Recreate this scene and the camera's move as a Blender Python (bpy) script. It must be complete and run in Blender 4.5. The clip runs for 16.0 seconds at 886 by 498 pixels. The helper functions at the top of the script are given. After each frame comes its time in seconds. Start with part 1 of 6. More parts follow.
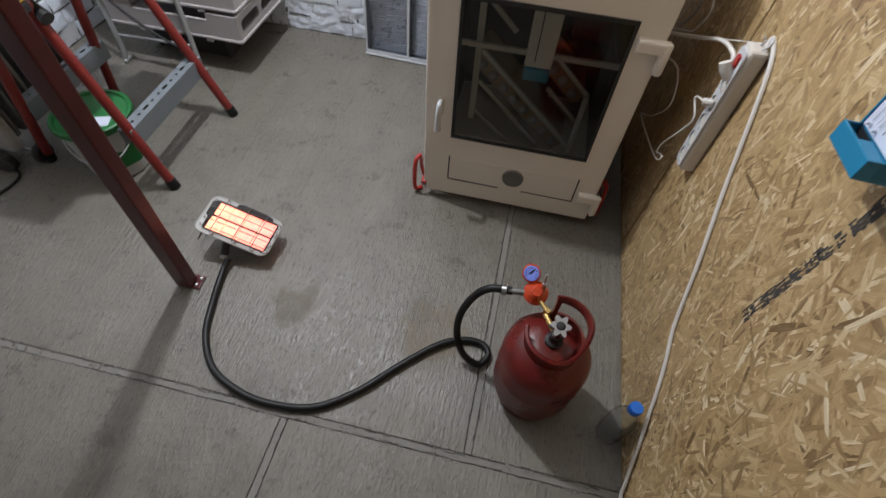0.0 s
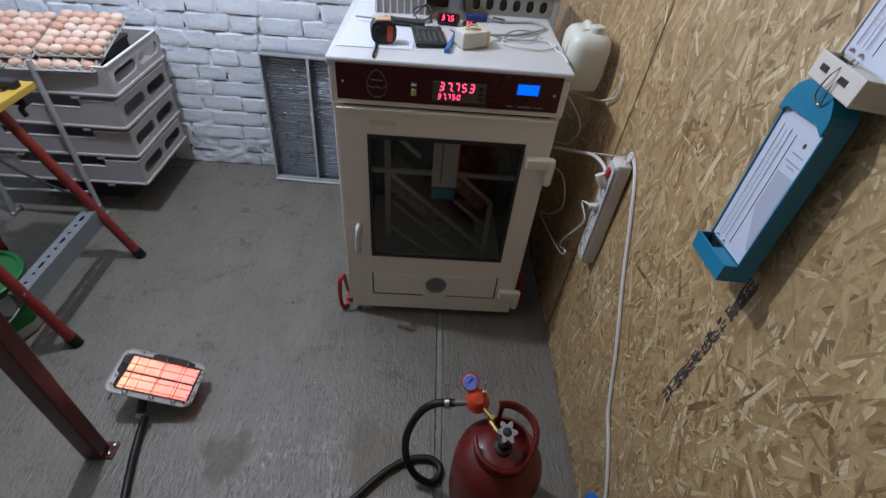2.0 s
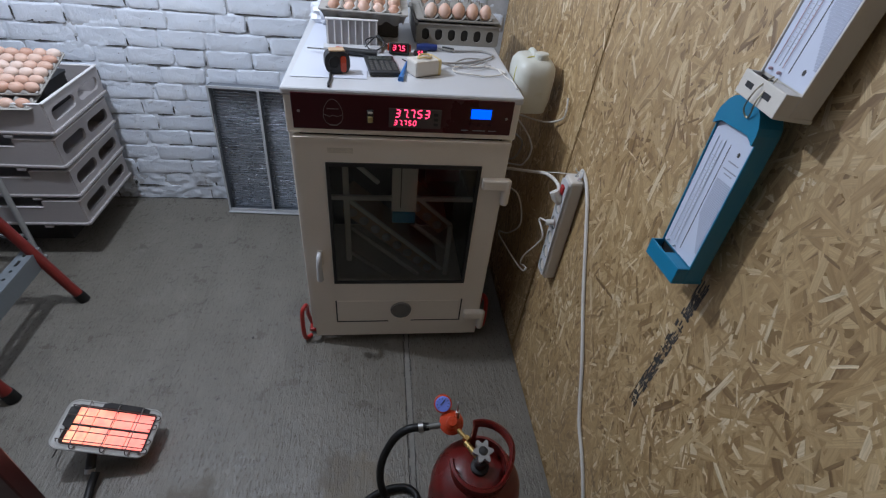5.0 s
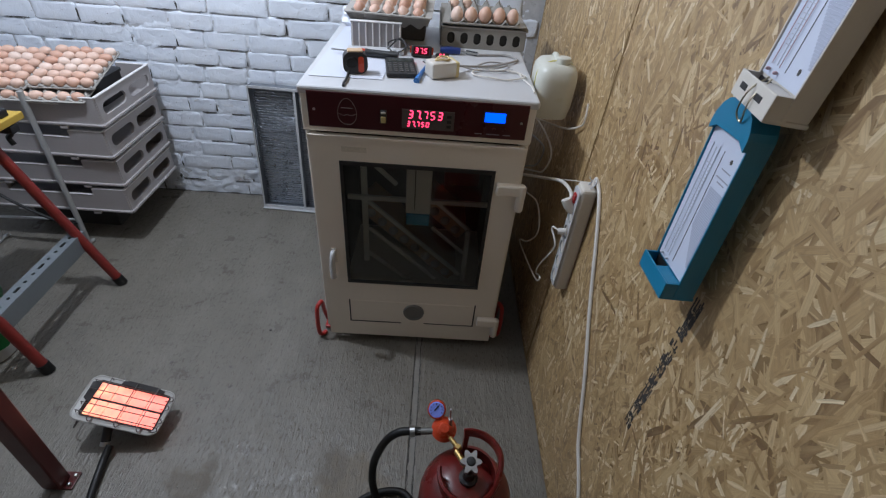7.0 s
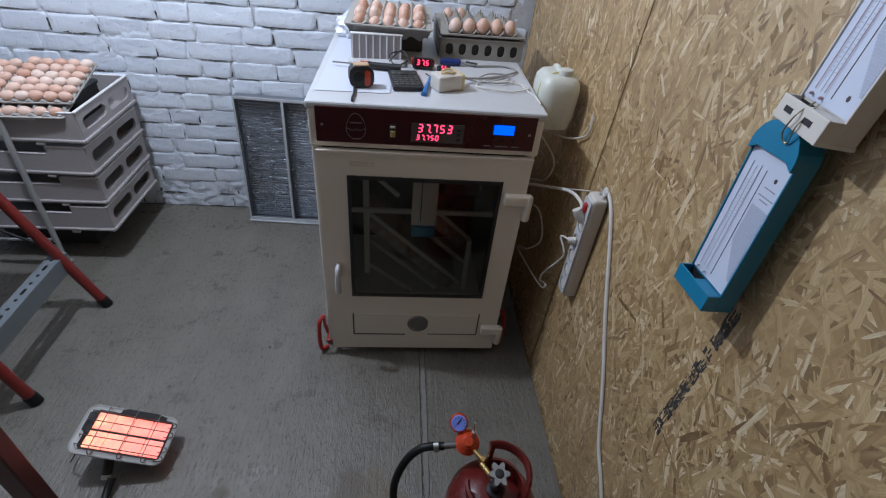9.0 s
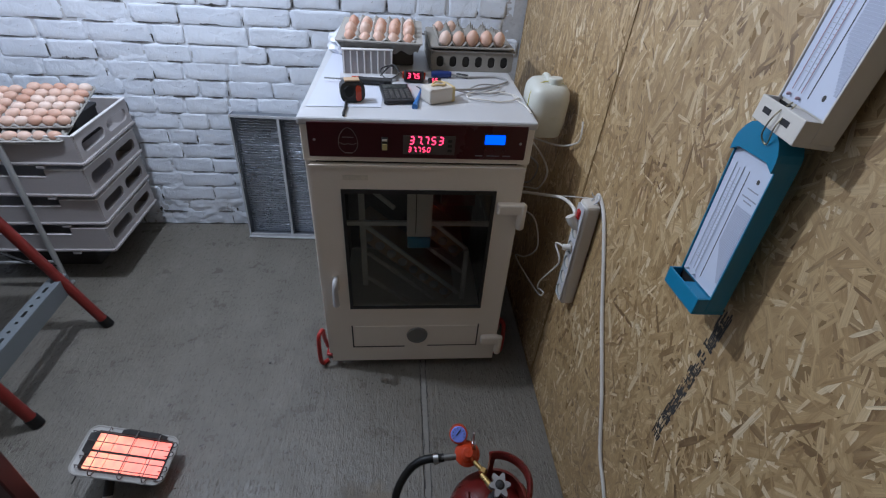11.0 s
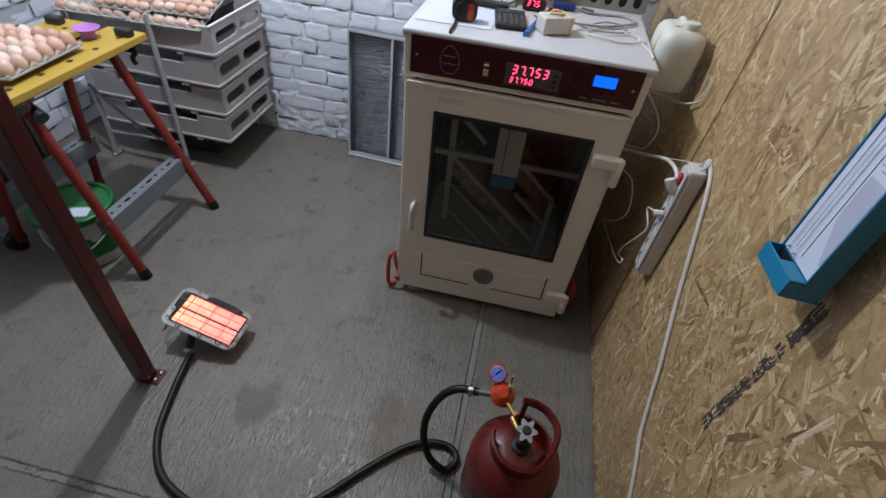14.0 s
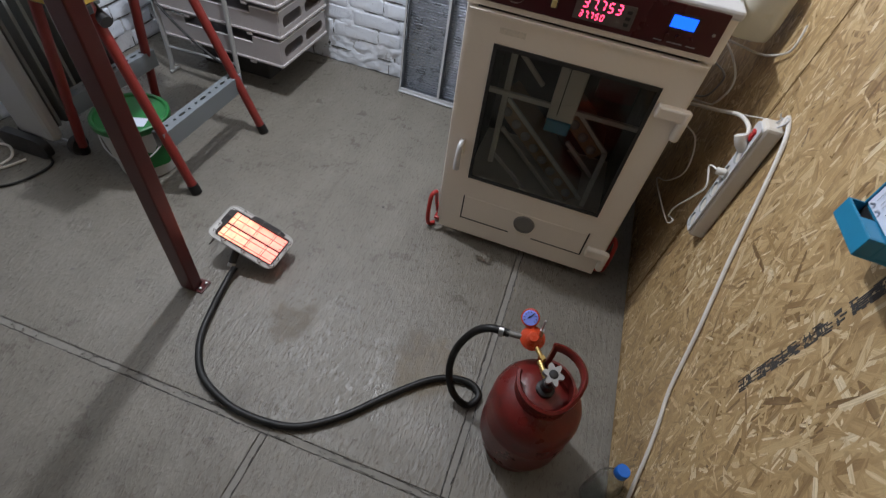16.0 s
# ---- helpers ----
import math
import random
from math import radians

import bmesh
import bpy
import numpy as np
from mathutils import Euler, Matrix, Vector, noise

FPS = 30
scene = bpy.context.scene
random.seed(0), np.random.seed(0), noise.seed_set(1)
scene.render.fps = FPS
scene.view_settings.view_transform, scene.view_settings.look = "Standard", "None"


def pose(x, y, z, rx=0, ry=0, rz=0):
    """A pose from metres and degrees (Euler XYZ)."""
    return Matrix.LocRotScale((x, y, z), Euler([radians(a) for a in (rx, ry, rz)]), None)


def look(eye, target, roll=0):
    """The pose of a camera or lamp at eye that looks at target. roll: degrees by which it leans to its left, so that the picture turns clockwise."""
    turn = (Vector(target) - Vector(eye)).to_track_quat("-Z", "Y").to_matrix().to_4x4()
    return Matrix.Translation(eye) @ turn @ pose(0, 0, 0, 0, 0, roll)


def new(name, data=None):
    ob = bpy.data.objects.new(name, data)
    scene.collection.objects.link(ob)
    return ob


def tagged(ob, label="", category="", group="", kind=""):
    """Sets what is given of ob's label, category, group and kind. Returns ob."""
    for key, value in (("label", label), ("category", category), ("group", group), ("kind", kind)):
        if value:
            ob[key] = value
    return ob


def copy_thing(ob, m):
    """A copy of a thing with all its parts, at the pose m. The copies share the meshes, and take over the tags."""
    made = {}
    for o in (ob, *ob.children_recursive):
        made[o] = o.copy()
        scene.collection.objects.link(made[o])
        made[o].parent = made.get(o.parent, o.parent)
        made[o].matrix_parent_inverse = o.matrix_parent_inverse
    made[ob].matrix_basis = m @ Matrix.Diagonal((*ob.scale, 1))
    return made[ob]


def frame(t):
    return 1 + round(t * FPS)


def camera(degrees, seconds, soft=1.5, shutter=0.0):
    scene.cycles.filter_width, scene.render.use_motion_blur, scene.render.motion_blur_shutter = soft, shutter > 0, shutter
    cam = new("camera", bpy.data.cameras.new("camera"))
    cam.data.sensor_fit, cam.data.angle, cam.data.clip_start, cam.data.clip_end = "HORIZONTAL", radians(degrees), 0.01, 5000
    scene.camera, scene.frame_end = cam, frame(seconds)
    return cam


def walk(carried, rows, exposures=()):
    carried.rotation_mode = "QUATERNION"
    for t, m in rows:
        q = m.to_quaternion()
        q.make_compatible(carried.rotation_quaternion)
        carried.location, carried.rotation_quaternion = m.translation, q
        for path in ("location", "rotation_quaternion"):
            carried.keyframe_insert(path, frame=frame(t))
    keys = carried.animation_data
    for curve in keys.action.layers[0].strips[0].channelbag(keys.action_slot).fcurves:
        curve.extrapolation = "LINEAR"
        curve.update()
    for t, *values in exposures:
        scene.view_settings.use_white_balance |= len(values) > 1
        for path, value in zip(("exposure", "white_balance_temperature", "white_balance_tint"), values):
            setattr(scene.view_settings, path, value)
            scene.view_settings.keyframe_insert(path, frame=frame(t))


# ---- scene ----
cam = camera(86.4, 16.0, soft=1.2, shutter=0.7)
PATH = [
    (0, (-0.493, -2.179, 1.349), (-0.676, -1.013, -0.266), 4.6),
    (0.5, (-0.469, -2.177, 1.369), (-0.625, -0.926, -0.183), 4.5),
    (1, (-0.45, -2.171, 1.397), (-0.549, -0.825, -0.078), 3.9),
    (1.5, (-0.473, -2.161, 1.416), (-0.47, -0.734, 0.015), 4.8),
    (2, (-0.517, -2.155, 1.436), (-0.427, -0.68, 0.088), 5.6),
    (2.5, (-0.571, -2.161, 1.446), (-0.406, -0.649, 0.146), 6.7),
    (3, (-0.599, -2.166, 1.437), (-0.382, -0.65, 0.152), 7.0),
    (3.5, (-0.612, -2.172, 1.444), (-0.35, -0.636, 0.19), 6.1),
    (4, (-0.613, -2.172, 1.439), (-0.321, -0.641, 0.185), 6.4),
    (4.5, (-0.583, -2.169, 1.438), (-0.291, -0.638, 0.185), 6.5),
    (6.8, (-0.42, -2.172, 1.424), (-0.348, -0.606, 0.182), 5.1),
    (7, (-0.423, -2.17, 1.424), (-0.355, -0.603, 0.184), 5.1),
    (7.5, (-0.45, -2.164, 1.426), (-0.375, -0.593, 0.191), 4.6),
    (8, (-0.505, -2.152, 1.433), (-0.37, -0.588, 0.194), 5.0),
    (8.5, (-0.544, -2.148, 1.439), (-0.351, -0.584, 0.207), 6.4),
    (11, (-0.519, -2.153, 1.444), (-0.338, -0.557, 0.252), 4.0),
    (11.5, (-0.505, -2.15, 1.446), (-0.346, -0.544, 0.265), 3.4),
    (12, (-0.485, -2.144, 1.441), (-0.369, -0.537, 0.256), 3.1),
    (12.5, (-0.464, -2.141, 1.433), (-0.439, -0.546, 0.226), 3.4),
    (13, (-0.457, -2.153, 1.413), (-0.509, -0.593, 0.162), 5.7),
    (13.5, (-0.462, -2.163, 1.401), (-0.597, -0.654, 0.094), 6.3),
    (14, (-0.465, -2.17, 1.387), (-0.645, -0.717, 0.025), 7.1),
    (14.5, (-0.468, -2.177, 1.379), (-0.689, -0.768, -0.023), 8.5),
    (15, (-0.472, -2.186, 1.371), (-0.72, -0.806, -0.055), 9.4),
    (15.5, (-0.476, -2.193, 1.357), (-0.74, -0.86, -0.111), 9.7),
    (16, (-0.473, -2.199, 1.344), (-0.743, -0.911, -0.163), 9.6),
]
EXPOSURE = [(0.0, 0.86, 6850, 15), (0.5, 0.84, 6850, 15), (1.5, 0.51, 6490, 16),
            (2.5, 0.18, 6150, 15), (4.5, 0.12, 6150, 15), (7.0, 0.22, 6250, 14), (9.0, 0.15, 6050, 15),
            (12.0, 0.09, 5950, 15), (13.0, 0.10, 6150, 15), (14.0, 0.37, 6440, 15), (15.0, 0.63, 6600, 15), (16.0, 0.76, 6750, 15)]
walk(cam, [(t, look(eye, target, roll)) for t, eye, target, roll in PATH], EXPOSURE)

# ---- world and lamp ----
world = bpy.data.worlds.new("world")
scene.world = world
world.use_nodes = True
world.node_tree.nodes["Background"].inputs[0].default_value = (0.05, 0.055, 0.065, 1)
world.node_tree.nodes["Background"].inputs[1].default_value = 0.3


def lamp(name, x, y, z, watts, radius, colour):
    d = bpy.data.lights.new(name, "POINT")
    d.energy, d.shadow_soft_size, d.color = watts, radius, colour
    ob = new(name, d)
    ob.location = (x, y, z)
    return ob


lamp("ceiling_bulb", -1.450, -0.820, 2.07, 63.0, 0.035, (0.82, 0.91, 1.0))

# ---- materials ----


def nodes_of(m):
    return m.node_tree.nodes, m.node_tree.links


def base(name, rough=0.6, metal=0.0, spec=0.5):
    m = bpy.data.materials.new(name)
    m.use_nodes = True
    b = m.node_tree.nodes["Principled BSDF"]
    b.inputs["Roughness"].default_value = rough
    b.inputs["Metallic"].default_value = metal
    b.inputs["Specular IOR Level"].default_value = spec
    return m, b


def tex(m, scale, detail=6.0, rough=0.6, stretch=(1, 1, 1), kind="ShaderNodeTexNoise", space="Object"):
    n, l = nodes_of(m)
    co = n.new("ShaderNodeTexCoord")
    mp = n.new("ShaderNodeMapping")
    mp.inputs["Scale"].default_value = stretch
    l.new(co.outputs[space], mp.inputs[0])
    t = n.new(kind)
    t.inputs["Scale"].default_value = scale
    if kind == "ShaderNodeTexNoise":
        t.inputs["Detail"].default_value = detail
        t.inputs["Roughness"].default_value = rough
    l.new(mp.outputs[0], t.inputs["Vector"])
    return t


def ramp(m, src, stops):
    n, l = nodes_of(m)
    r = n.new("ShaderNodeValToRGB")
    e = r.color_ramp.elements
    while len(e) < len(stops):
        e.new(0.5)
    for el, (p, c) in zip(e, stops):
        el.position, el.color = p, (*c, 1) if len(c) == 3 else c
    l.new(src, r.inputs[0])
    return r.outputs[0]


def mixc(m, fac, a, b, mode="MIX"):
    n, l = nodes_of(m)
    x = n.new("ShaderNodeMix")
    x.data_type, x.blend_type = "RGBA", mode
    for sock, v in ((x.inputs[0], fac), (x.inputs[6], a), (x.inputs[7], b)):
        if hasattr(v, "is_output"):
            l.new(v, sock)
        elif isinstance(v, (int, float)):
            sock.default_value = v
        else:
            sock.default_value = (*v, 1)
    return x.outputs[2]


def bump(m, b, src, strength, dist, prev=None):
    n, l = nodes_of(m)
    u = n.new("ShaderNodeBump")
    u.inputs["Strength"].default_value, u.inputs["Distance"].default_value = strength, dist
    l.new(src, u.inputs["Height"])
    if prev:
        l.new(prev, u.inputs["Normal"])
    l.new(u.outputs[0], b.inputs["Normal"])
    return u.outputs[0]


def paint(name, c, rough=0.45, metal=0.0, var=0.12, fine=180.0, coarse=9.0, relief=0.15, dirt=None, dirt_at=0.62, spec=0.5):
    """Colour that varies at two scales, with fine relief and, where given, blotches of dirt."""
    m, b = base(name, rough, metal, spec)
    n, l = nodes_of(m)
    big, small = tex(m, coarse), tex(m, fine, 3)
    lo, hi = [v * (1 - var) for v in c], [min(1, v * (1 + var)) for v in c]
    col = mixc(m, big.outputs[0], lo, hi)
    col = mixc(m, 0.25, col, ramp(m, small.outputs[0], [(0.3, lo), (0.7, hi)]))
    if dirt:
        spots = tex(m, coarse * 2.3, 8, 0.7)
        col = mixc(m, ramp(m, spots.outputs[0], [(dirt_at - 0.04, (0, 0, 0)), (dirt_at + 0.12, (0.8, 0.8, 0.8))]), col, dirt)
    l.new(col, b.inputs["Base Color"])
    r = ramp(m, big.outputs[0], [(0.3, (rough * 0.8,) * 3), (0.7, (min(1, rough * 1.2),) * 3)])
    l.new(r, b.inputs["Roughness"])
    if relief:
        bump(m, b, small.outputs[0], relief, 0.001)
    return m


def glow(name, c, strength):
    m, b = base(name, 0.6)
    b.inputs["Base Color"].default_value = (*[min(0.8, v) for v in c], 1)
    b.inputs["Emission Color"].default_value = (*c, 1)
    b.inputs["Emission Strength"].default_value = strength
    return m


def concrete():
    m, b = base("concrete", 0.5)
    n, l = nodes_of(m)
    big, mid, fine = tex(m, 1.6, 5), tex(m, 9, 8, 0.65), tex(m, 90, 6, 0.7)
    streak = tex(m, 14, 7, 0.7, (5.0, 0.35, 1))
    col = mixc(m, big.outputs[0], (0.111, 0.099, 0.079), (0.198, 0.180, 0.149))
    col = mixc(m, 0.45, col, ramp(m, mid.outputs[0], [(0.3, (0.104, 0.094, 0.075)), (0.7, (0.218, 0.199, 0.165))]))
    col = mixc(m, 0.16, col, ramp(m, streak.outputs[0], [(0.35, (0.106, 0.101, 0.093)), (0.65, (0.223, 0.211, 0.192))]))
    pits = tex(m, 38, 2, 0.5)
    col = mixc(m, ramp(m, pits.outputs[0], [(0.70, (0, 0, 0)), (0.76, (0.7, 0.7, 0.7))]), col, (0.06, 0.057, 0.052))
    stain = tex(m, 3.1, 4, 0.55)
    col = mixc(m, ramp(m, stain.outputs[0], [(0.60, (0, 0, 0)), (0.72, (0.45, 0.45, 0.45))]), col, (0.085, 0.076, 0.064))
    scuff = tex(m, 5.5, 9, 0.72, (1.0, 0.6, 1))
    col = mixc(m, ramp(m, scuff.outputs[0], [(0.52, (0, 0, 0)), (0.68, (0.5, 0.5, 0.5))]), col, (0.226, 0.209, 0.182))
    warp = tex(m, 22, 5, 0.65)
    dull = 0.0
    for x, y, size, ink in ((-1.065, -1.55, 0.070, (0.125, 0.102, 0.076)), (-0.600, -1.525, 0.11, (0.185, 0.146, 0.096)), (-0.66, -1.47, 0.055, (0.115, 0.102, 0.085))):
        co = n.new("ShaderNodeTexCoord")
        d = n.new("ShaderNodeVectorMath")
        d.operation = "DISTANCE"
        d.inputs[1].default_value = (x, y, 0)
        l.new(co.outputs["Object"], d.inputs[0])
        w = n.new("ShaderNodeMath")
        w.operation = "MULTIPLY_ADD"
        w.inputs[1].default_value = 0.20
        l.new(warp.outputs[0], w.inputs[0])
        l.new(d.outputs["Value"], w.inputs[2])
        blot = ramp(m, w.outputs[0], [(0.08 + size * 0.35, (0.30,) * 3), (0.09 + size * 0.75, (0.55,) * 3), (0.10 + size * 1.15, (0, 0, 0))])
        col = mixc(m, blot, col, ink)
        dull = mixc(m, 1.0, dull, blot, "LIGHTEN") if hasattr(dull, "is_output") else blot
    fleck = tex(m, 55, 4, 0.7)
    col = mixc(m, ramp(m, fleck.outputs[0], [(0.67, (0, 0, 0)), (0.71, (0.75,) * 3)]), col, (0.055, 0.047, 0.040))
    l.new(col, b.inputs["Base Color"])
    sheen = ramp(m, mid.outputs[0], [(0.35, (0.25,) * 3), (0.65, (0.50,) * 3)])
    polish = tex(m, 80, 3, 0.6, (1.7, 0.55, 1))
    sheen = mixc(m, ramp(m, polish.outputs[0], [(0.57, (0, 0, 0)), (0.64, (0.9,) * 3)]), sheen, (0.12, 0.12, 0.12))
    l.new(mixc(m, dull, sheen, (0.85, 0.85, 0.85)), b.inputs["Roughness"])
    b.inputs["Specular IOR Level"].default_value = 0.45
    lumps = tex(m, 36, 5, 0.6, (2.0, 0.75, 1))
    p = bump(m, b, streak.outputs[0], 0.12, 0.004)
    p = bump(m, b, ramp(m, lumps.outputs[0], [(0.44, (0, 0, 0)), (0.70, (1, 1, 1))]), 0.28, 0.005, p)
    p = bump(m, b, mid.outputs[0], 0.25, 0.006, p)
    p = bump(m, b, ramp(m, polish.outputs[0], [(0.52, (0, 0, 0)), (0.70, (1, 1, 1))]), 0.42, 0.0026, p)
    groove = tex(m, 16, 4, 0.55, (6.0, 0.10, 1))
    p = bump(m, b, ramp(m, groove.outputs[0], [(0.36, (0, 0, 0)), (0.47, (1, 1, 1))]), 0.22, 0.003, p)
    bump(m, b, fine.outputs[0], 0.22, 0.0014, p)
    return m


def whitewash():
    m, b = base("whitewashed_brick", 0.75)
    n, l = nodes_of(m)
    info = n.new("ShaderNodeObjectInfo")
    big, mid, fine = tex(m, 5, 6), tex(m, 26, 7, 0.6), tex(m, 150, 5, 0.7)
    col = mixc(m, big.outputs[0], (0.62, 0.665, 0.74), (0.73, 0.775, 0.845))
    col = mixc(m, 0.30, col, ramp(m, info.outputs["Random"], [(0, (0.63, 0.68, 0.77)), (1, (0.80, 0.84, 0.90))]))
    bare = tex(m, 2.6, 7, 0.62)
    col = mixc(m, ramp(m, bare.outputs[0], [(0.50, (0, 0, 0)), (0.64, (0.55,) * 3)]), col, (0.58, 0.575, 0.575))
    pit = tex(m, 46, 5, 0.65)
    col = mixc(m, ramp(m, pit.outputs[0], [(0.69, (0, 0, 0)), (0.72, (0.85,) * 3)]), col, (0.13, 0.12, 0.115))
    scab = tex(m, 17, 9, 0.72)
    col = mixc(m, ramp(m, scab.outputs[0], [(0.66, (0, 0, 0)), (0.74, (0.55, 0.55, 0.55))]), col, (0.40, 0.38, 0.37))
    l.new(col, b.inputs["Base Color"])
    p = bump(m, b, mid.outputs[0], 0.60, 0.010)
    p = bump(m, b, scab.outputs[0], 0.30, 0.010, p)
    bump(m, b, fine.outputs[0], 0.30, 0.0018, p)
    return m


def strand_wood():
    """Wood strands: each its own tone, with grain along it by its own coordinates."""
    m, b = base("strand_wood", 0.5, 0.0, 1.0)
    n, l = nodes_of(m)
    g = n.new("ShaderNodeNewGeometry")
    tone = ramp(m, g.outputs["Random Per Island"], [
        (0.0, (0.137, 0.074, 0.029)), (0.04, (0.226, 0.131, 0.053)), (0.17, (0.362, 0.226, 0.095)),
        (0.48, (0.478, 0.317, 0.141)), (0.80, (0.562, 0.393, 0.191)), (0.92, (0.688, 0.520, 0.294)), (1.0, (0.840, 0.704, 0.473))])
    uv = n.new("ShaderNodeUVMap")
    uv.uv_map = "along"
    def streaks(scale, stretch, detail):
        mp = n.new("ShaderNodeMapping")
        mp.inputs["Scale"].default_value = stretch
        l.new(uv.outputs[0], mp.inputs[0])
        t = n.new("ShaderNodeTexNoise")
        t.inputs["Scale"].default_value, t.inputs["Detail"].default_value, t.inputs["Roughness"].default_value = scale, detail, 0.65
        l.new(mp.outputs[0], t.inputs["Vector"])
        return t.outputs[0]
    grain, band = streaks(100, (0.16, 4.5, 1), 5), streaks(100, (0.10, 0.9, 1), 2)
    blotch, big = tex(m, 42, 6, 0.65), tex(m, 3.2, 4)
    col = mixc(m, ramp(m, grain, [(0.36, (0.42,) * 3), (0.60, (0, 0, 0))]), tone, (0.185, 0.105, 0.040))
    col = mixc(m, ramp(m, band, [(0.45, (0, 0, 0)), (0.70, (0.40,) * 3)]), col, (0.56, 0.395, 0.195))
    col = mixc(m, ramp(m, blotch.outputs[0], [(0.56, (0, 0, 0)), (0.74, (0.50,) * 3)]), col, (0.20, 0.128, 0.058))
    col = mixc(m, ramp(m, big.outputs[0], [(0.40, (0, 0, 0)), (0.72, (0.30,) * 3)]), col, (0.27, 0.172, 0.075))
    l.new(col, b.inputs["Base Color"])
    l.new(ramp(m, g.outputs["Random Per Island"], [(0, (0.44,) * 3), (0.5, (0.56,) * 3), (1, (0.46,) * 3)]), b.inputs["Roughness"])
    p = bump(m, b, grain, 0.35, 0.0010)
    bump(m, b, blotch.outputs[0], 0.35, 0.0020, p)
    return m


def clear(name, c, rough=0.02, ior=1.45):
    m, b = base(name, rough)
    b.inputs["Base Color"].default_value = (*c, 1)
    b.inputs["Transmission Weight"].default_value = 1.0
    b.inputs["IOR"].default_value = ior
    return m


def shell():
    m, b = base("egg_shell", 0.45)
    n, l = nodes_of(m)
    info = n.new("ShaderNodeObjectInfo")
    spots = tex(m, 220, 4, 0.7)
    col = ramp(m, info.outputs["Random"], [(0, (0.56, 0.31, 0.22)), (0.35, (0.65, 0.41, 0.31)), (0.75, (0.70, 0.48, 0.38)), (1, (0.76, 0.60, 0.51))])
    col = mixc(m, ramp(m, spots.outputs[0], [(0.62, (0, 0, 0)), (0.75, (0.3, 0.3, 0.3))]), col, (0.40, 0.20, 0.12))
    l.new(col, b.inputs["Base Color"])
    bump(m, b, spots.outputs[0], 0.1, 0.0005)
    return m


CONCRETE, WHITEWASH, STRAND = concrete(), whitewash(), strand_wood()
MORTAR = paint("painted_mortar", (0.47, 0.48, 0.50), 0.9, 0, 0.3, 90, 14, 0.6, (0.16, 0.15, 0.14), 0.60)
# dark joint grit; also colours the shadow lines along the bricks' edges
JOINT = paint("joint_grit_shade", (0.055, 0.052, 0.048), 0.9, 0, 0.3, 150, 20, 0.6)
JOINT_FILL = paint("joint_fill", (0.205, 0.193, 0.172), 0.8, 0, 0.3, 120, 26, 0.8, (0.09, 0.085, 0.08), 0.62)
OSB_CORE = paint("board_core", (0.26, 0.165, 0.072), 0.7, 0, 0.3, 60, 12, 0.4)
CEILING = paint("bounce_ceiling_white", (0.55, 0.55, 0.54), 0.9, 0, 0.08, 60, 3, 0.3)
PLASTER = paint("unseen_wall_grey", (0.36, 0.355, 0.345), 0.85, 0, 0.1, 60, 3, 0.3)
CREAM = paint("cream_enamel", (0.81, 0.745, 0.655), 0.36, 0, 0.05, 160, 6, 0.06, (0.68, 0.59, 0.49), 0.70)
WHITE = paint("white_enamel", (0.55, 0.555, 0.57), 0.35, 0, 0.04, 160, 6, 0.05, (0.55, 0.50, 0.44), 0.70)
MAROON = paint("maroon_panel", (0.055, 0.006, 0.010), 0.30, 0, 0.15, 200, 5, 0.03)
BLACK = paint("black_plastic", (0.018, 0.018, 0.019), 0.45, 0, 0.2, 200, 12, 0.1)
RUBBER = paint("black_rubber", (0.009, 0.009, 0.009), 0.50, 0, 0.3, 260, 16, 0.12, spec=0.35)
# near-black that stands in for shade: in the cabinet, tray cups, under the crates
DARK = paint("cavity_shade", (0.035, 0.033, 0.030), 0.7, 0, 0.2)
RED_STEEL = paint("dark_red_paint", (0.076, 0.009, 0.009), 0.36, 0, 0.22, 120, 11, 0.12, (0.05, 0.012, 0.010), 0.66)
RED_LEG = paint("red_leg_paint", (0.20, 0.022, 0.018), 0.36, 0, 0.18, 140, 10, 0.1, (0.08, 0.015, 0.012), 0.68)
RED_BOTTLE = paint("red_cylinder_paint", (0.125, 0.0105, 0.008), 0.30, 0, 0.25, 110, 9, 0.22, (0.060, 0.009, 0.007), 0.56)
RED_TROLLEY = paint("red_trolley_paint", (0.42, 0.03, 0.025), 0.35, 0, 0.12)
ORANGE = paint("orange_enamel", (0.50, 0.052, 0.016), 0.28, 0, 0.12, 160, 20, 0.06)
STEEL = paint("bright_steel", (0.55, 0.55, 0.54), 0.30, 1.0, 0.12, 220, 14, 0.08)
GALV = paint("galvanised_steel", (0.50, 0.51, 0.53), 0.40, 0.25, 0.2, 120, 16, 0.1)
GREY_BEAM = paint("grey_hammered_paint", (0.19, 0.215, 0.235), 0.42, 0.25, 0.12, 150, 12, 0.12)
GREY_TUBE = paint("grey_tube_paint", (0.42, 0.43, 0.43), 0.4, 0.35, 0.12, 150, 12, 0.08)
BRASS = paint("brass", (0.62, 0.44, 0.17), 0.30, 1.0, 0.12)
YELLOW_BOARD = paint("yellow_board", (0.47, 0.31, 0.045), 0.55, 0, 0.14, 90, 9, 0.2, (0.28, 0.19, 0.06), 0.63)
CRATE = paint("pale_grey_plastic", (0.40, 0.372, 0.37), 0.42, 0, 0.10, 160, 8, 0.08, (0.36, 0.33, 0.30), 0.66)
CRATE_RIM = paint("scuffed_plastic", (0.74, 0.72, 0.715), 0.45, 0, 0.12, 160, 14, 0.1, (0.40, 0.37, 0.34), 0.62)
PULP = paint("grey_pulp", (0.36, 0.345, 0.32), 0.95, 0, 0.14, 150, 18, 0.6)
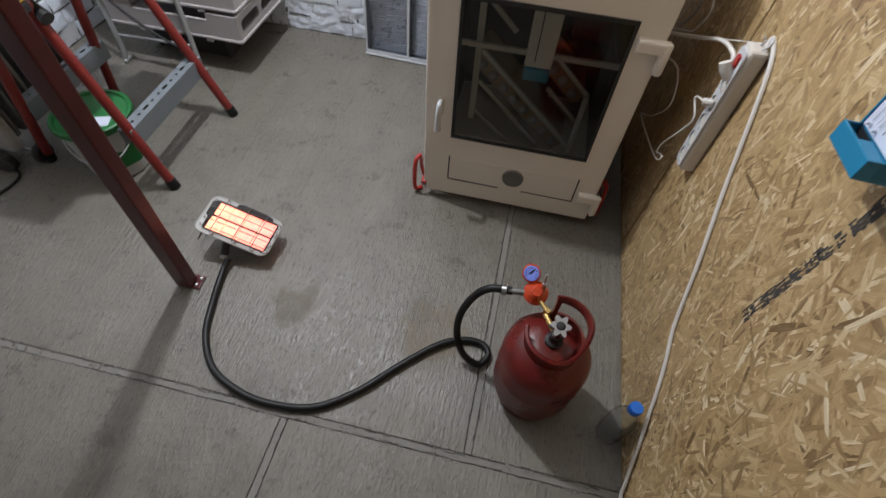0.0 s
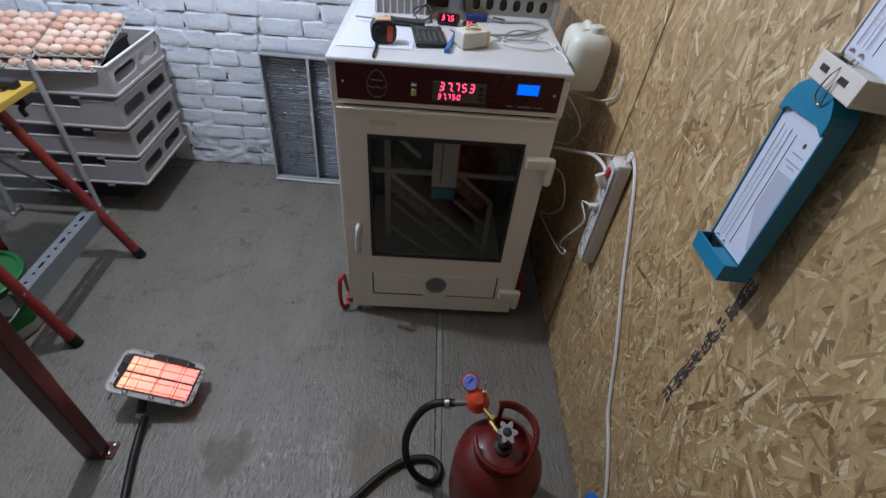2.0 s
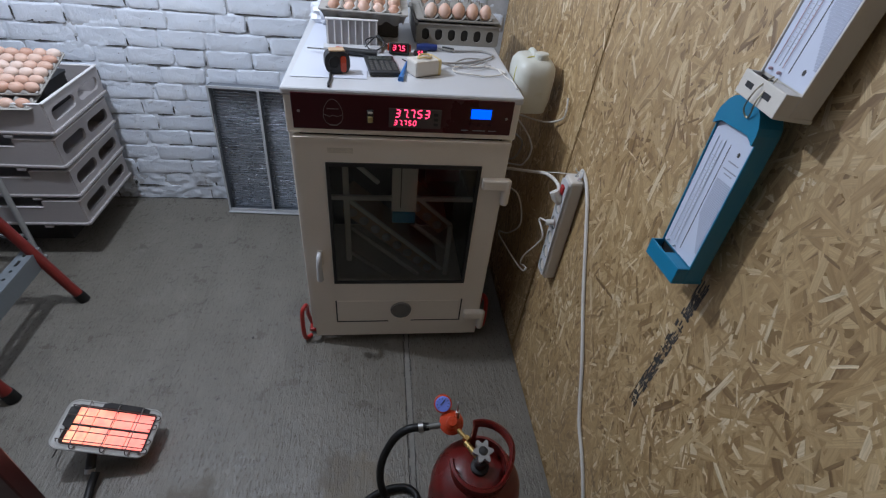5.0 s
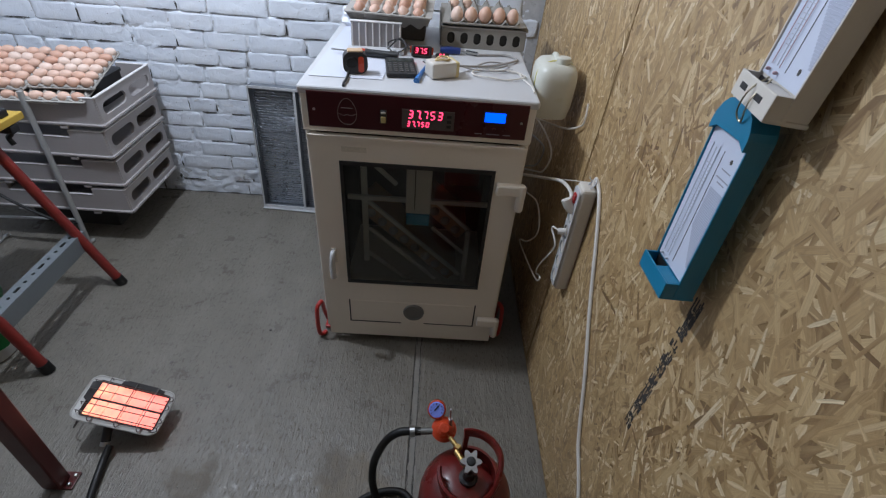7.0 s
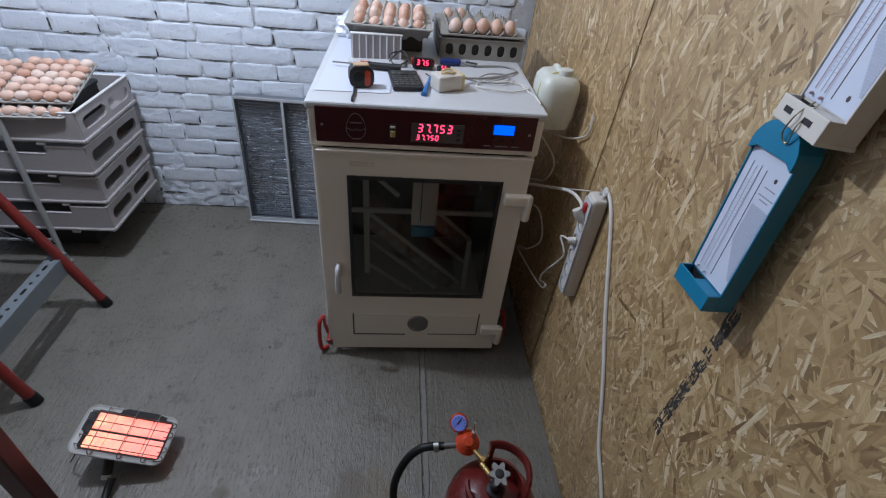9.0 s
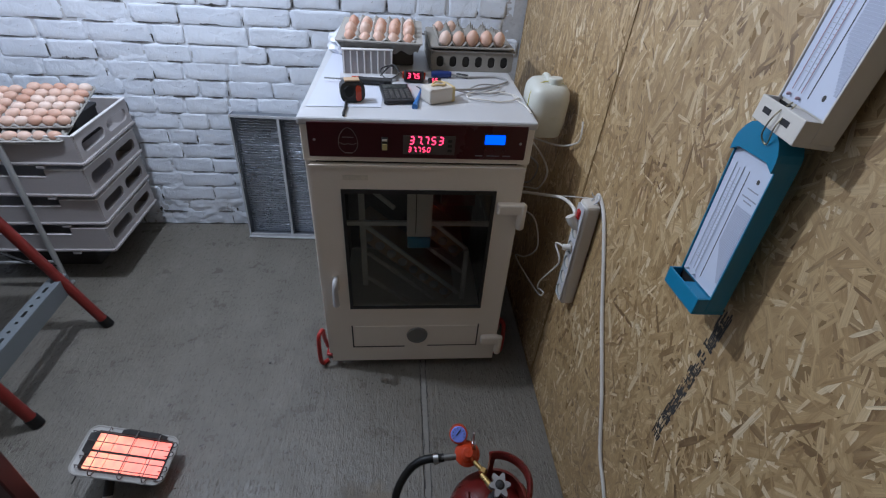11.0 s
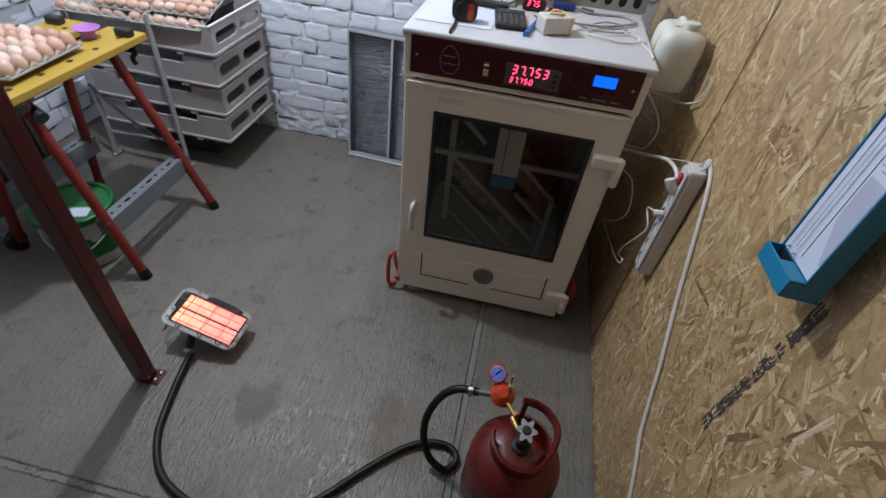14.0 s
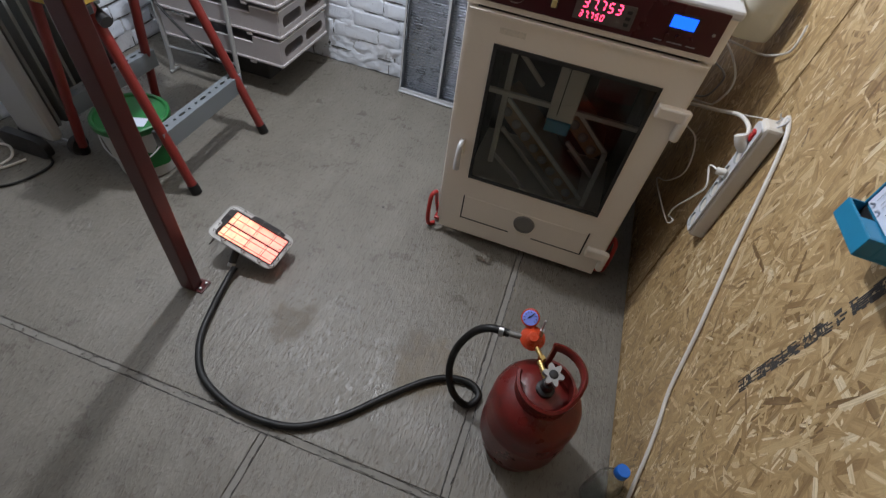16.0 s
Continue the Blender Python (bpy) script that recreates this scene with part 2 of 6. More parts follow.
PULP_DARK = paint("brown_grey_pulp", (0.27, 0.255, 0.23), 0.95, 0, 0.14, 150, 18, 0.6)
BLUE = paint("turquoise_plastic", (0.008, 0.185, 0.33), 0.38, 0, 0.07, 200, 8, 0.05)
PAPER = paint("white_scale_card", (0.57, 0.61, 0.72), 0.5, 0, 0.04, 150, 8, 0.03)
INK = paint("grey_print", (0.30, 0.31, 0.36), 0.6, 0, 0.1)
INK_DARK = paint("dark_print", (0.060, 0.055, 0.05), 0.75, 0, 0.4, 120, 40, 0.1)
IVORY = paint("ivory_plastic", (0.62, 0.58, 0.52), 0.42, 0, 0.05)
WIRE_WHITE = paint("white_cable", (0.68, 0.65, 0.60), 0.45, 0, 0.08)
CAN = paint("milky_plastic", (0.62, 0.62, 0.55), 0.42, 0, 0.07, 100, 9, 0.06, (0.55, 0.52, 0.36), 0.62)
GREEN = paint("green_lid_plastic", (0.008, 0.145, 0.032), 0.4, 0, 0.12)
PAIL = paint("grey_white_pail", (0.44, 0.45, 0.44), 0.42, 0, 0.1, 140, 9, 0.08, (0.30, 0.30, 0.28), 0.62)
SHELL = shell()
GLASS = clear("window_glass", (0.80, 0.84, 0.82))
PET = clear("clear_bottle_plastic", (0.93, 0.96, 0.97), 0.08, 1.35)


def hot_ceramic():
    m, b = base("hot_ceramic", 0.9)
    n, l = nodes_of(m)
    pat = tex(m, 34, 3, 0.6)
    co = n.new("ShaderNodeTexCoord")
    sep = n.new("ShaderNodeSeparateXYZ")
    l.new(co.outputs["Object"], sep.inputs[0])
    fit = n.new("ShaderNodeMapRange")
    fit.inputs["From Min"].default_value, fit.inputs["From Max"].default_value = -0.115, 0.115
    l.new(sep.outputs["X"], fit.inputs["Value"])
    heat = ramp(m, fit.outputs[0], [(0, (1.0, 0.45, 0.21)), (0.3, (1.0, 0.32, 0.19)), (0.65, (1.0, 0.24, 0.175)), (1, (1.0, 0.20, 0.165))])
    col = mixc(m, ramp(m, pat.outputs[0], [(0.42, (0, 0, 0)), (0.62, (0.75, 0.75, 0.75))]), heat, (1.0, 0.17, 0.14))
    l.new(col, b.inputs["Emission Color"])
    b.inputs["Base Color"].default_value = (0.5, 0.3, 0.22, 1)
    b.inputs["Emission Strength"].default_value = 1.45
    return m


HOT = hot_ceramic()
LED_RED = glow("red_digits", (1.0, 0.05, 0.13), 2.6)
LCD_BLUE = glow("blue_display", (0.0, 0.065, 1.0), 2.0)

# ---- mesh helpers ----


def part(name, bm, material, parent=None, label="", smooth=False):
    bmesh.ops.recalc_face_normals(bm, faces=bm.faces)
    me = bpy.data.meshes.new(name)
    bm.to_mesh(me)
    bm.free()
    me.materials.append(material)
    if smooth:
        for p in me.polygons:
            p.use_smooth = True
        me.set_sharp_from_angle(angle=radians(40))
    ob = new(name, me)
    ob.parent = parent
    if label:
        tagged(ob, label)
    return ob


def thing(name, label, category, m=None, group="", kind=""):
    ob = new(name)
    ob.empty_display_size = 0.05
    if m is not None:
        ob.matrix_basis = m
    return tagged(ob, label, category, group, kind)


def box(x, y, z, sx, sy, sz, bevel=0.0, m=None, bm=None):
    """A box round the centre x, y, z; its edges rounded by bevel."""
    bm = bm or bmesh.new()
    made = bmesh.ops.create_cube(bm, size=1)["verts"]
    bmesh.ops.scale(bm, vec=(sx, sy, sz), verts=made)
    if bevel:
        edges = list({e for v in made for e in v.link_edges})
        out = bmesh.ops.bevel(bm, geom=edges, offset=bevel, segments=2, affect="EDGES", profile=0.5)
        made = list({v for f in out["faces"] for v in f.verts} | {v for v in made if v.is_valid})
    bmesh.ops.translate(bm, vec=(x, y, z), verts=made)
    if m is not None:
        bmesh.ops.transform(bm, matrix=m, verts=made)
    return bm


def sweep(points, r, seg=10, closed=False, bm=None, taper=None):
    """A round tube along points."""
    bm = bm or bmesh.new()
    pts = [Vector(p) for p in points]
    n = len(pts)
    rings, side = [], None
    for i, p in enumerate(pts):
        a = pts[(i - 1) % n] if closed or i else p
        b = pts[(i + 1) % n] if closed or i < n - 1 else p
        d = (b - a).normalized()
        if side is None:
            side = d.orthogonal().normalized()
        side = (side - d * side.dot(d)).normalized()
        up = d.cross(side)
        rr = r * (taper(i / (n - 1)) if taper else 1)
        rings.append([bm.verts.new(p + (side * math.cos(k * math.tau / seg) + up * math.sin(k * math.tau / seg)) * rr) for k in range(seg)])
    for i in range(n if closed else n - 1):
        a, b = rings[i], rings[(i + 1) % n]
        for k in range(seg):
            bm.faces.new((a[k], a[(k + 1) % seg], b[(k + 1) % seg], b[k]))
    if not closed:
        bm.faces.new(rings[0][::-1])
        bm.faces.new(rings[-1])
    return bm


def glide(points, steps=8, closed=False):
    """A smooth line through points."""
    p = [Vector(q) for q in points]
    n = len(p)
    out = []
    for i in range(n if closed else n - 1):
        a, b, c, d = (p[(i + k) % n] if closed else p[min(max(i + k, 0), n - 1)] for k in (-1, 0, 1, 2))
        for s in range(steps):
            t = s / steps
            out.append(0.5 * (2 * b + (c - a) * t + (2 * a - 5 * b + 4 * c - d) * t * t + (3 * b - a - 3 * c + d) * t ** 3))
    if not closed:
        out.append(p[-1])
    return out


def lathe(profile, seg=24, m=None, bm=None):
    """Rings of (radius, height) turned round z; radius 0 closes."""
    bm = bm or bmesh.new()
    rings = []
    for r, z in profile:
        if r <= 0:
            rings.append([bm.verts.new((0, 0, z))])
        else:
            rings.append([bm.verts.new((r * math.cos(k * math.tau / seg), r * math.sin(k * math.tau / seg), z)) for k in range(seg)])
    for a, b in zip(rings, rings[1:]):
        for k in range(seg):
            j = (k + 1) % seg
            if len(a) == 1 and len(b) > 1:
                bm.faces.new((a[0], b[j], b[k]))
            elif len(b) == 1 and len(a) > 1:
                bm.faces.new((a[k], a[j], b[0]))
            elif len(a) > 1:
                bm.faces.new((a[k], a[j], b[j], b[k]))
    if m is not None:
        bmesh.ops.transform(bm, matrix=m, verts=[v for r in rings for v in r])
    return bm


def rounded(w, h, r, n=5, cx=0, cy=0):
    """Corner points of a rounded rectangle."""
    out = []
    for sx, sy, a in ((1, 1, 0), (-1, 1, 90), (-1, -1, 180), (1, -1, 270)):
        for k in range(n + 1):
            t = radians(a + 90 * k / n)
            out.append((cx + sx * (w / 2 - r) + r * math.cos(t), cy + sy * (h / 2 - r) + r * math.sin(t)))
    return out


def sheet(outer, holes, thick, m, bm=None):
    """A plate in its own x-y plane, with openings through it, thick along z."""
    bm = bm or bmesh.new()
    flat = bmesh.new()
    edges = []
    for loop in (outer, *holes):
        vs = [flat.verts.new((x, y, 0)) for x, y in loop]
        edges += [flat.edges.new((vs[i], vs[(i + 1) % len(vs)])) for i in range(len(vs))]
    bmesh.ops.triangle_fill(flat, edges=edges, use_beauty=True)
    more = bmesh.ops.extrude_face_region(flat, geom=list(flat.faces))["geom"]
    bmesh.ops.translate(flat, vec=(0, 0, thick), verts=[g for g in more if isinstance(g, bmesh.types.BMVert)])
    bmesh.ops.transform(flat, matrix=m, verts=flat.verts)
    me = bpy.data.meshes.new("tmp")
    flat.to_mesh(me)
    flat.free()
    bm.from_mesh(me)
    bpy.data.meshes.remove(me)
    return bm


def text(name, body, size, m, material, parent):
    """Lettering in the built-in font, as a thin mesh."""
    cu = bpy.data.curves.new(name, "FONT")
    cu.body, cu.size, cu.extrude = body, size, 0.0004
    tmp = bpy.data.objects.new("tmp", cu)
    scene.collection.objects.link(tmp)
    me = bpy.data.meshes.new_from_object(tmp.evaluated_get(bpy.context.evaluated_depsgraph_get()))
    bpy.data.objects.remove(tmp)
    bpy.data.curves.remove(cu)
    me.transform(m)
    me.materials.clear()
    me.materials.append(material)
    ob = new(name, me)
    ob.parent = parent
    return ob


SEGMENTS = {"0": "abcdef", "3": "abcdg", "5": "acdfg", "7": "abc"}


def led_digits(name, body, x, z, y, w, h, pitch, stroke, parent):
    """Seven-segment figures, a little slanted, on a face towards -y."""
    bm = bmesh.new()
    for k, ch in enumerate(body):
        x0 = x + k * pitch
        if k == 1 and len(body) > 2:
            box(x0 + (w + pitch) / 2, y, z, stroke, 0.0008, stroke, 0.0002, bm=bm)
        for seg in SEGMENTS.get(ch, "g"):
            u, v, flat = {"a": (0.5, 1, 1), "g": (0.5, 0.5, 1), "d": (0.5, 0, 1), "f": (0, 0.75, 0), "b": (1, 0.75, 0), "e": (0, 0.25, 0), "c": (1, 0.25, 0)}[seg]
            box(x0 + u * w + v * h * 0.13, y, z + v * h, w - stroke * 0.7 if flat else stroke, 0.0008, stroke if flat else h / 2 - stroke * 0.7, 0.0002, bm=bm)
    return part(name, bm, LED_RED, parent, "glowing red figures")


# plane of a wall that faces -y (x right, z up) and of one that faces -x (x along -y, z up)
FACE_S = Matrix(((1, 0, 0, 0), (0, 0, -1, 0), (0, 1, 0, 0), (0, 0, 0, 1)))
FACE_W = Matrix(((0, 0, -1, 0), (-1, 0, 0, 0), (0, 1, 0, 0), (0, 0, 0, 1)))

# ---- room ----
WEST, SOUTH, TOP = -2.65, -5.6, 2.6


def room():
    floor = tagged(part("floor", box(WEST / 2, SOUTH / 2, -0.06, -WEST + 0.4, -SOUTH + 0.4, 0.108), JOINT), "worn grey concrete floor cast in slabs", "floor", kind="structure")
    j = 0.011
    slabs = [(-0.432 + j, 0.0, -1.868 + j, 0.0), (WEST, -0.432 - j, -1.868 + j, 0.0),
             (WEST, -0.945 - j, SOUTH, -1.868 - j), (-0.945 + j, 0.0, SOUTH, -1.868 - j)]
    for x0, x1, y0, y1 in slabs:
        part("slab", box((x0 + x1) / 2, (y0 + y1) / 2, -0.006, x1 - x0, y1 - y0, 0.012, 0.0025), CONCRETE, floor)
    bm = bmesh.new()
    rng = random.Random(9)
    for k in range(60):
        y = -0.35 - k * 0.0155
        box(-1.238 + rng.gauss(0, 0.004), y, 0.0002, rng.uniform(0.006, 0.020), rng.uniform(0.012, 0.028), rng.uniform(0.0010, 0.0035), 0.0004, bm=bm)
    tagged(part("trowel_ridge", bm, CONCRETE, floor, "ragged ridge left by the trowel"), kind="stuff")
    w = 0.019
    for x0, x1, y0, y1 in [(-0.432 - w / 2, -0.432 + w / 2, -1.855, 0), (WEST, 0, -1.868 - w / 2, -1.868 + w / 2), (-0.945 - w / 2, -0.945 + w / 2, SOUTH, -1.88)]:
        part("joint_strip", box((x0 + x1) / 2, (y0 + y1) / 2, -0.0070, x1 - x0, y1 - y0, 0.012), JOINT_FILL, floor)
    # ragged cracks along both edges of the joints
    bm = bmesh.new()
    rng = random.Random(17)
    for side in (-1, 1):
        for along, fixed, a, b in (("y", -0.432, -1.86, -0.02), ("x", -1.868, WEST + 0.02, -0.02), ("y", -0.945, -3.0, -1.88)):
            s = a
            off = 0.0
            while s < b:
                ln = rng.uniform(0.008, 0.030)
                off = 0.75 * off + rng.gauss(0, 0.0016)
                wd = max(0.0006, rng.gauss(0.0015, 0.0012))
                if rng.random() < 0.80:
                    c = fixed + side * 0.0102 + off
                    yaw = Matrix.Rotation(rng.gauss(0, 0.10), 4, "Z")
                    at = (c, s + ln / 2, 0.0003) if along == "y" else (s + ln / 2, c, 0.0003)
                    size = (wd, ln * 1.15, 0.0008) if along == "y" else (ln * 1.15, wd, 0.0008)
                    box(0, 0, 0, *size, m=Matrix.Translation(at) @ yaw, bm=bm)
                s += ln
    tagged(part("joint_crack", bm, JOINT, floor, "dark ragged cracks along the slab joints"), kind="stuff")
    # unseen ceiling, kept white so it bounces lamp light onto walls and cabinet
    tagged(part("ceiling", box(WEST / 2, SOUTH / 2, TOP + 0.05, -WEST + 0.4, -SOUTH + 0.4, 0.1), CEILING), "unseen ceiling, added white to bounce light into the room", "ceiling", kind="structure")
    west = tagged(part("wall_west", box(WEST - 0.1052, SOUTH / 2, TOP / 2, 0.2, -SOUTH, TOP), MORTAR), "rough whitewashed brick wall behind the workbench", "wall", kind="structure")
    # unseen wall closing the room; its distance and grey set the bounced light
    tagged(part("wall_south", box(WEST / 2, SOUTH - 0.1, TOP / 2, -WEST + 0.4, 0.2, TOP), PLASTER), "unseen wall, added far back and grey to limit bounced light", "wall", kind="structure")
    north = tagged(part("wall_north", box(WEST / 2, 0.1052, TOP / 2, -WEST + 0.4, 0.2, TOP), MORTAR), "rough brick wall whitewashed over its joints", "wall", kind="structure")
    east = tagged(part("wall_east", box(0.06, SOUTH / 2, TOP / 2, 0.10, -SOUTH, TOP), OSB_CORE), "wall clad with raw strand board", "wall", kind="structure")
    for y0, y1 in ((-1.018, 0.0), (-2.268, -1.022), (SOUTH, -2.272)):
        part("board", box(0.0045, (y0 + y1) / 2, TOP / 2, 0.009, y1 - y0, TOP, 0.0008), OSB_CORE, east, "strand board panel")
    return north, east, west


NORTH, EAST, WEST_WALL = room()
# the boarded wall leans a little: its foot stands proud
LEAN = Matrix.Translation((0, 0, 0.9)) @ Matrix.Rotation(0.024, 4, "Y") @ Matrix.Translation((0, 0, -0.9))
EAST.matrix_basis = LEAN


def strands():
    """Pressed wood strands lying over one another on the board: broad ones below, slivers and chips on top."""
    rng = random.Random(7)
    verts, faces, along = [], [], []
    count = 30000
    for i in range(count):
        y, z = rng.uniform(-2.7, 0.0), rng.uniform(0.0, 1.75)
        if z > 1.5 and rng.random() < 0.5:
            continue
        layer = i / count
        if layer < 0.30:
            ln, wd = rng.uniform(0.06, 0.135), rng.uniform(0.011, 0.027)
        elif layer < 0.75:
            ln, wd = rng.uniform(0.028, 0.095), rng.uniform(0.0035, 0.014)
        else:
            ln, wd = rng.uniform(0.008, 0.048), rng.uniform(0.0014, 0.0065)
        a = radians(rng.gauss(84, 32) if rng.random() < 0.66 else rng.uniform(0, 180))
        d = (math.cos(a), math.sin(a))
        e = (-d[1], d[0])
        x = -0.00025 - 0.00050 * layer - 0.00012 * rng.random()
        taper = [rng.uniform(0.30, 1.0), rng.uniform(0.30, 1.0)]
        slant = [rng.uniform(-0.5, 0.5) * wd / ln for _ in range(2)]
        bow = rng.gauss(0, 0.06)
        pts = []
        for side, steps in ((-1, (-0.5, -0.22, 0.12, 0.5)), (1, (0.5, 0.15, -0.18, -0.5))):
            for u in steps:
                k = 0 if u < 0 else 1
                half = 0.5 * (taper[k] if abs(u) == 0.5 else rng.uniform(0.86, 1.08)) * side
                uu = u + (slant[k] * side if abs(u) == 0.5 else 0)
                v = half + bow * (1 - 4 * u * u) * ln / wd * 0.12
                pts.append((y + d[0] * uu * ln + e[0] * v * wd, z + d[1] * uu * ln + e[1] * v * wd, uu * ln, v * wd))
        if any(q[0] > 0 or q[1] < 0 or (y - -1.02) * (q[0] - -1.02) < 0 for q in pts):
            continue
        k = len(verts)
        verts += [(x, q[0], q[1]) for q in pts]
        faces.append(tuple(range(k + 7, k - 1, -1)))
        shift = (rng.uniform(0, 40), rng.uniform(0, 40))
        along += [(q[2] + shift[0], q[3] + shift[1]) for q in pts[::-1]]
    me = bpy.data.meshes.new("wood_strand")
    me.from_pydata(verts, [], faces)
    layer = me.uv_layers.new(name="along")
    layer.data.foreach_set("uv", np.array(along, dtype=np.float32).ravel())
    me.materials.append(STRAND)
    ob = new("wood_strand", me)
    ob.parent = EAST
    tagged(ob, "tan wood strands pressed into the board", kind="stuff")


strands()


def board_print():
    """The maker's stamp on the board: unreadable, so plain worn bars."""
    rng = random.Random(3)
    stamp = thing("printed_stamp", "smudged dark print running up the strand board", "print", LEAN @ pose(-0.0012, -1.650, 0.600))
    z = 0.0
    for ln in (0.018, 0.014, 0.0, 0.022, 0.024, 0.020, 0.018, 0.0, 0.024, 0.022, 0.0, 0.012, 0.0, 0.026, 0.024, 0.022):
        if ln:
            bm = bmesh.new()
            rows = 7
            for k in range(rows):
                at = 0.0
                while at < ln:
                    run = rng.uniform(0.004, 0.016)
                    if rng.random() < 0.64:
                        box(0, -0.0105 + k * 0.0210 / (rows - 1) + rng.uniform(-.0005, .0005), z + at + run / 2, 0.0004, rng.uniform(0.0018, 0.0036), run * 1.05, bm=bm)
                    at += run
            for k in range(max(1, int(ln / 0.008))):
                box(0, rng.uniform(-0.004, 0.004), z + rng.uniform(0.002, ln - 0.002), 0.00045, rng.uniform(0.008, 0.021), rng.uniform(0.0016, 0.0030), bm=bm)
            part("print_bar", bm, INK_DARK, stamp)
        z += ln + (0.004 if ln else 0.012)


board_print()

# ---- incubator ----


def incubator():
    it = thing("incubator", "cream enamelled cabinet incubator with a dark window", "incubator", pose(-0.468, -0.955, 0))
    # local: x right, y away from the door, z up
    w, d, z0, z1 = 0.633, 0.70, 0.026, 0.972
    bm = bmesh.new()
    box(-w / 2 + 0.0125, d / 2 + 0.012, (z0 + z1) / 2, 0.025, d - 0.024, z1 - z0 - 0.02, 0.004, bm=bm)
    box(w / 2 - 0.0125, d / 2 + 0.012, (z0 + z1) / 2, 0.025, d - 0.024, z1 - z0 - 0.02, 0.004, bm=bm)
    box(0, d - 0.012, (z0 + z1) / 2, w - 0.05, 0.022, z1 - z0 - 0.02, 0.003, bm=bm)
    box(0, d / 2 + 0.02, z0 + 0.012, w - 0.05, d - 0.05, 0.02, 0.003, bm=bm)
    box(0, d / 2 + 0.02, 0.845, w - 0.05, d - 0.05, 0.016, 0.003, bm=bm)
    part("body", bm, CREAM, it, "cream sheet metal cabinet")
    part("top", box(0, d / 2, z1 - 0.009, w + 0.008, d + 0.008, 0.022, 0.006), WHITE, it, "white enamelled top")
    part("fascia", box(0, 0.010, 0.9085, w - 0.004, 0.022, 0.119, 0.004), CREAM, it)
    pan = part("control_panel", box(0, -0.003, 0.914, 0.590, 0.006, 0.098, 0.002), MAROON, it, "glossy maroon control panel")
    part("display_bezel", box(0.0265, -0.0075, 0.9055, 0.141, 0.004, 0.054, 0.001), paint("display_grey", (0.10, 0.085, 0.08), 0.35, 0, 0.1), pan)
    led_digits("upper_digits", "37753", -0.027, 0.9090, -0.0098, 0.0105, 0.0205, 0.0197, 0.0032, pan)
    led_digits("lower_digits", "37750", -0.030, 0.8865, -0.0098, 0.0068, 0.0130, 0.0128, 0.0024, pan)
    bm = bmesh.new()
    for dz in (0.919, 0.905, 0.891):
        box(0.083, -0.0099, dz, 0.012, 0.002, 0.008, 0.0006, bm=bm)
    part("display_keys", bm, BLACK, pan)
    lcd = part("blue_screen", box(0.206, -0.0072, 0.925, 0.056, 0.003, 0.027, 0.001), LCD_BLUE, pan, "lit blue screen")
    part("screen_bezel", box(0.206, -0.0066, 0.925, 0.064, 0.002, 0.035, 0.0008), BLACK, pan)
    for x in (0.18, 0.206, 0.235):
        part("button", lathe([(0, 0.006), (0.004, 0.006), (0.0045, 0.004), (0.0045, 0)], 14, Matrix.Translation((x, -0.006, 0.893)) @ FACE_S), MAROON, pan)
    for x, ww in ((0.165, 0.020), (0.205, 0.036), (0.243, 0.022)):
        part("print_bar", box(x, -0.0065, 0.877, ww, 0.001, 0.0022), INK, pan)
    part("rocker_switch", box(-0.093, -0.008, 0.907, 0.017, 0.010, 0.036, 0.002), BLACK, pan)
    part("rocker", box(-0.093, -0.013, 0.900, 0.013, 0.006, 0.018, 0.002), paint("amber_rocker", (0.45, 0.36, 0.16), 0.35), pan)
    part("switch_cap", box(-0.093, -0.0125, 0.919, 0.013, 0.003, 0.006, 0.001), IVORY, pan)
    for x in (-0.278, 0.278):
        part("screw", lathe([(0, 0.003), (0.003, 0.0025), (0.004, 0)], 12, Matrix.Translation((x, -0.006, 0.914)) @ FACE_S), STEEL, pan)
    # egg-shaped emblem in thin lines
    bm = bmesh.new()
    line = [(-0.190 + 0.025 * math.cos(t) * (1 - 0.18 * math.sin(t)), -0.0068, 0.913 + 0.036 * math.sin(t)) for t in np.linspace(0, math.tau, 36)[:-1]]
    sweep(line, 0.0008, 5, True, bm)
    sweep(glide([(-0.214, -0.0068, 0.908), (-0.200, -0.0068, 0.902), (-0.190, -0.0068, 0.906), (-0.180, -0.0068, 0.902), (-0.166, -0.0068, 0.908)], 5), 0.0008, 5, False, bm)
    sweep([(-0.205, -0.0068, 0.923), (-0.175, -0.0068, 0.923)], 0.0012, 5, False, bm)
    sweep([(-0.200, -0.0068, 0.878), (-0.180, -0.0068, 0.878)], 0.0014, 5, False, bm)
    part("emblem", bm, paint("emblem_print", (0.24, 0.20, 0.19), 0.5), pan, "thin pale egg emblem")

    # door with its window opening
    door = part("door", sheet([(-0.298, 0.036), (0.302, 0.036), (0.302, 0.842), (-0.298, 0.842)],
                              [[(-0.215, 0.308), (0.225, 0.308), (0.225, 0.765), (-0.215, 0.765)]], 0.022, Matrix.Translation((0, 0.010, 0)) @ FACE_S), CREAM, it, "cream enamelled door with a tall window")
    part("door_bead", sheet([(-0.300, 0.836), (0.304, 0.836), (0.304, 0.845), (-0.300, 0.845)], [], 0.004, Matrix.Translation((0, -0.012, 0)) @ FACE_S), CREAM, door)
    part("gasket", sheet([(-0.219, 0.304), (0.229, 0.304), (0.229, 0.769), (-0.219, 0.769)],
                         [[(-0.209, 0.316), (0.219, 0.316), (0.219, 0.757), (-0.209, 0.757)]], 0.004, Matrix.Translation((0, -0.0118, 0)) @ FACE_S), BLACK, door, "black rubber window gasket")
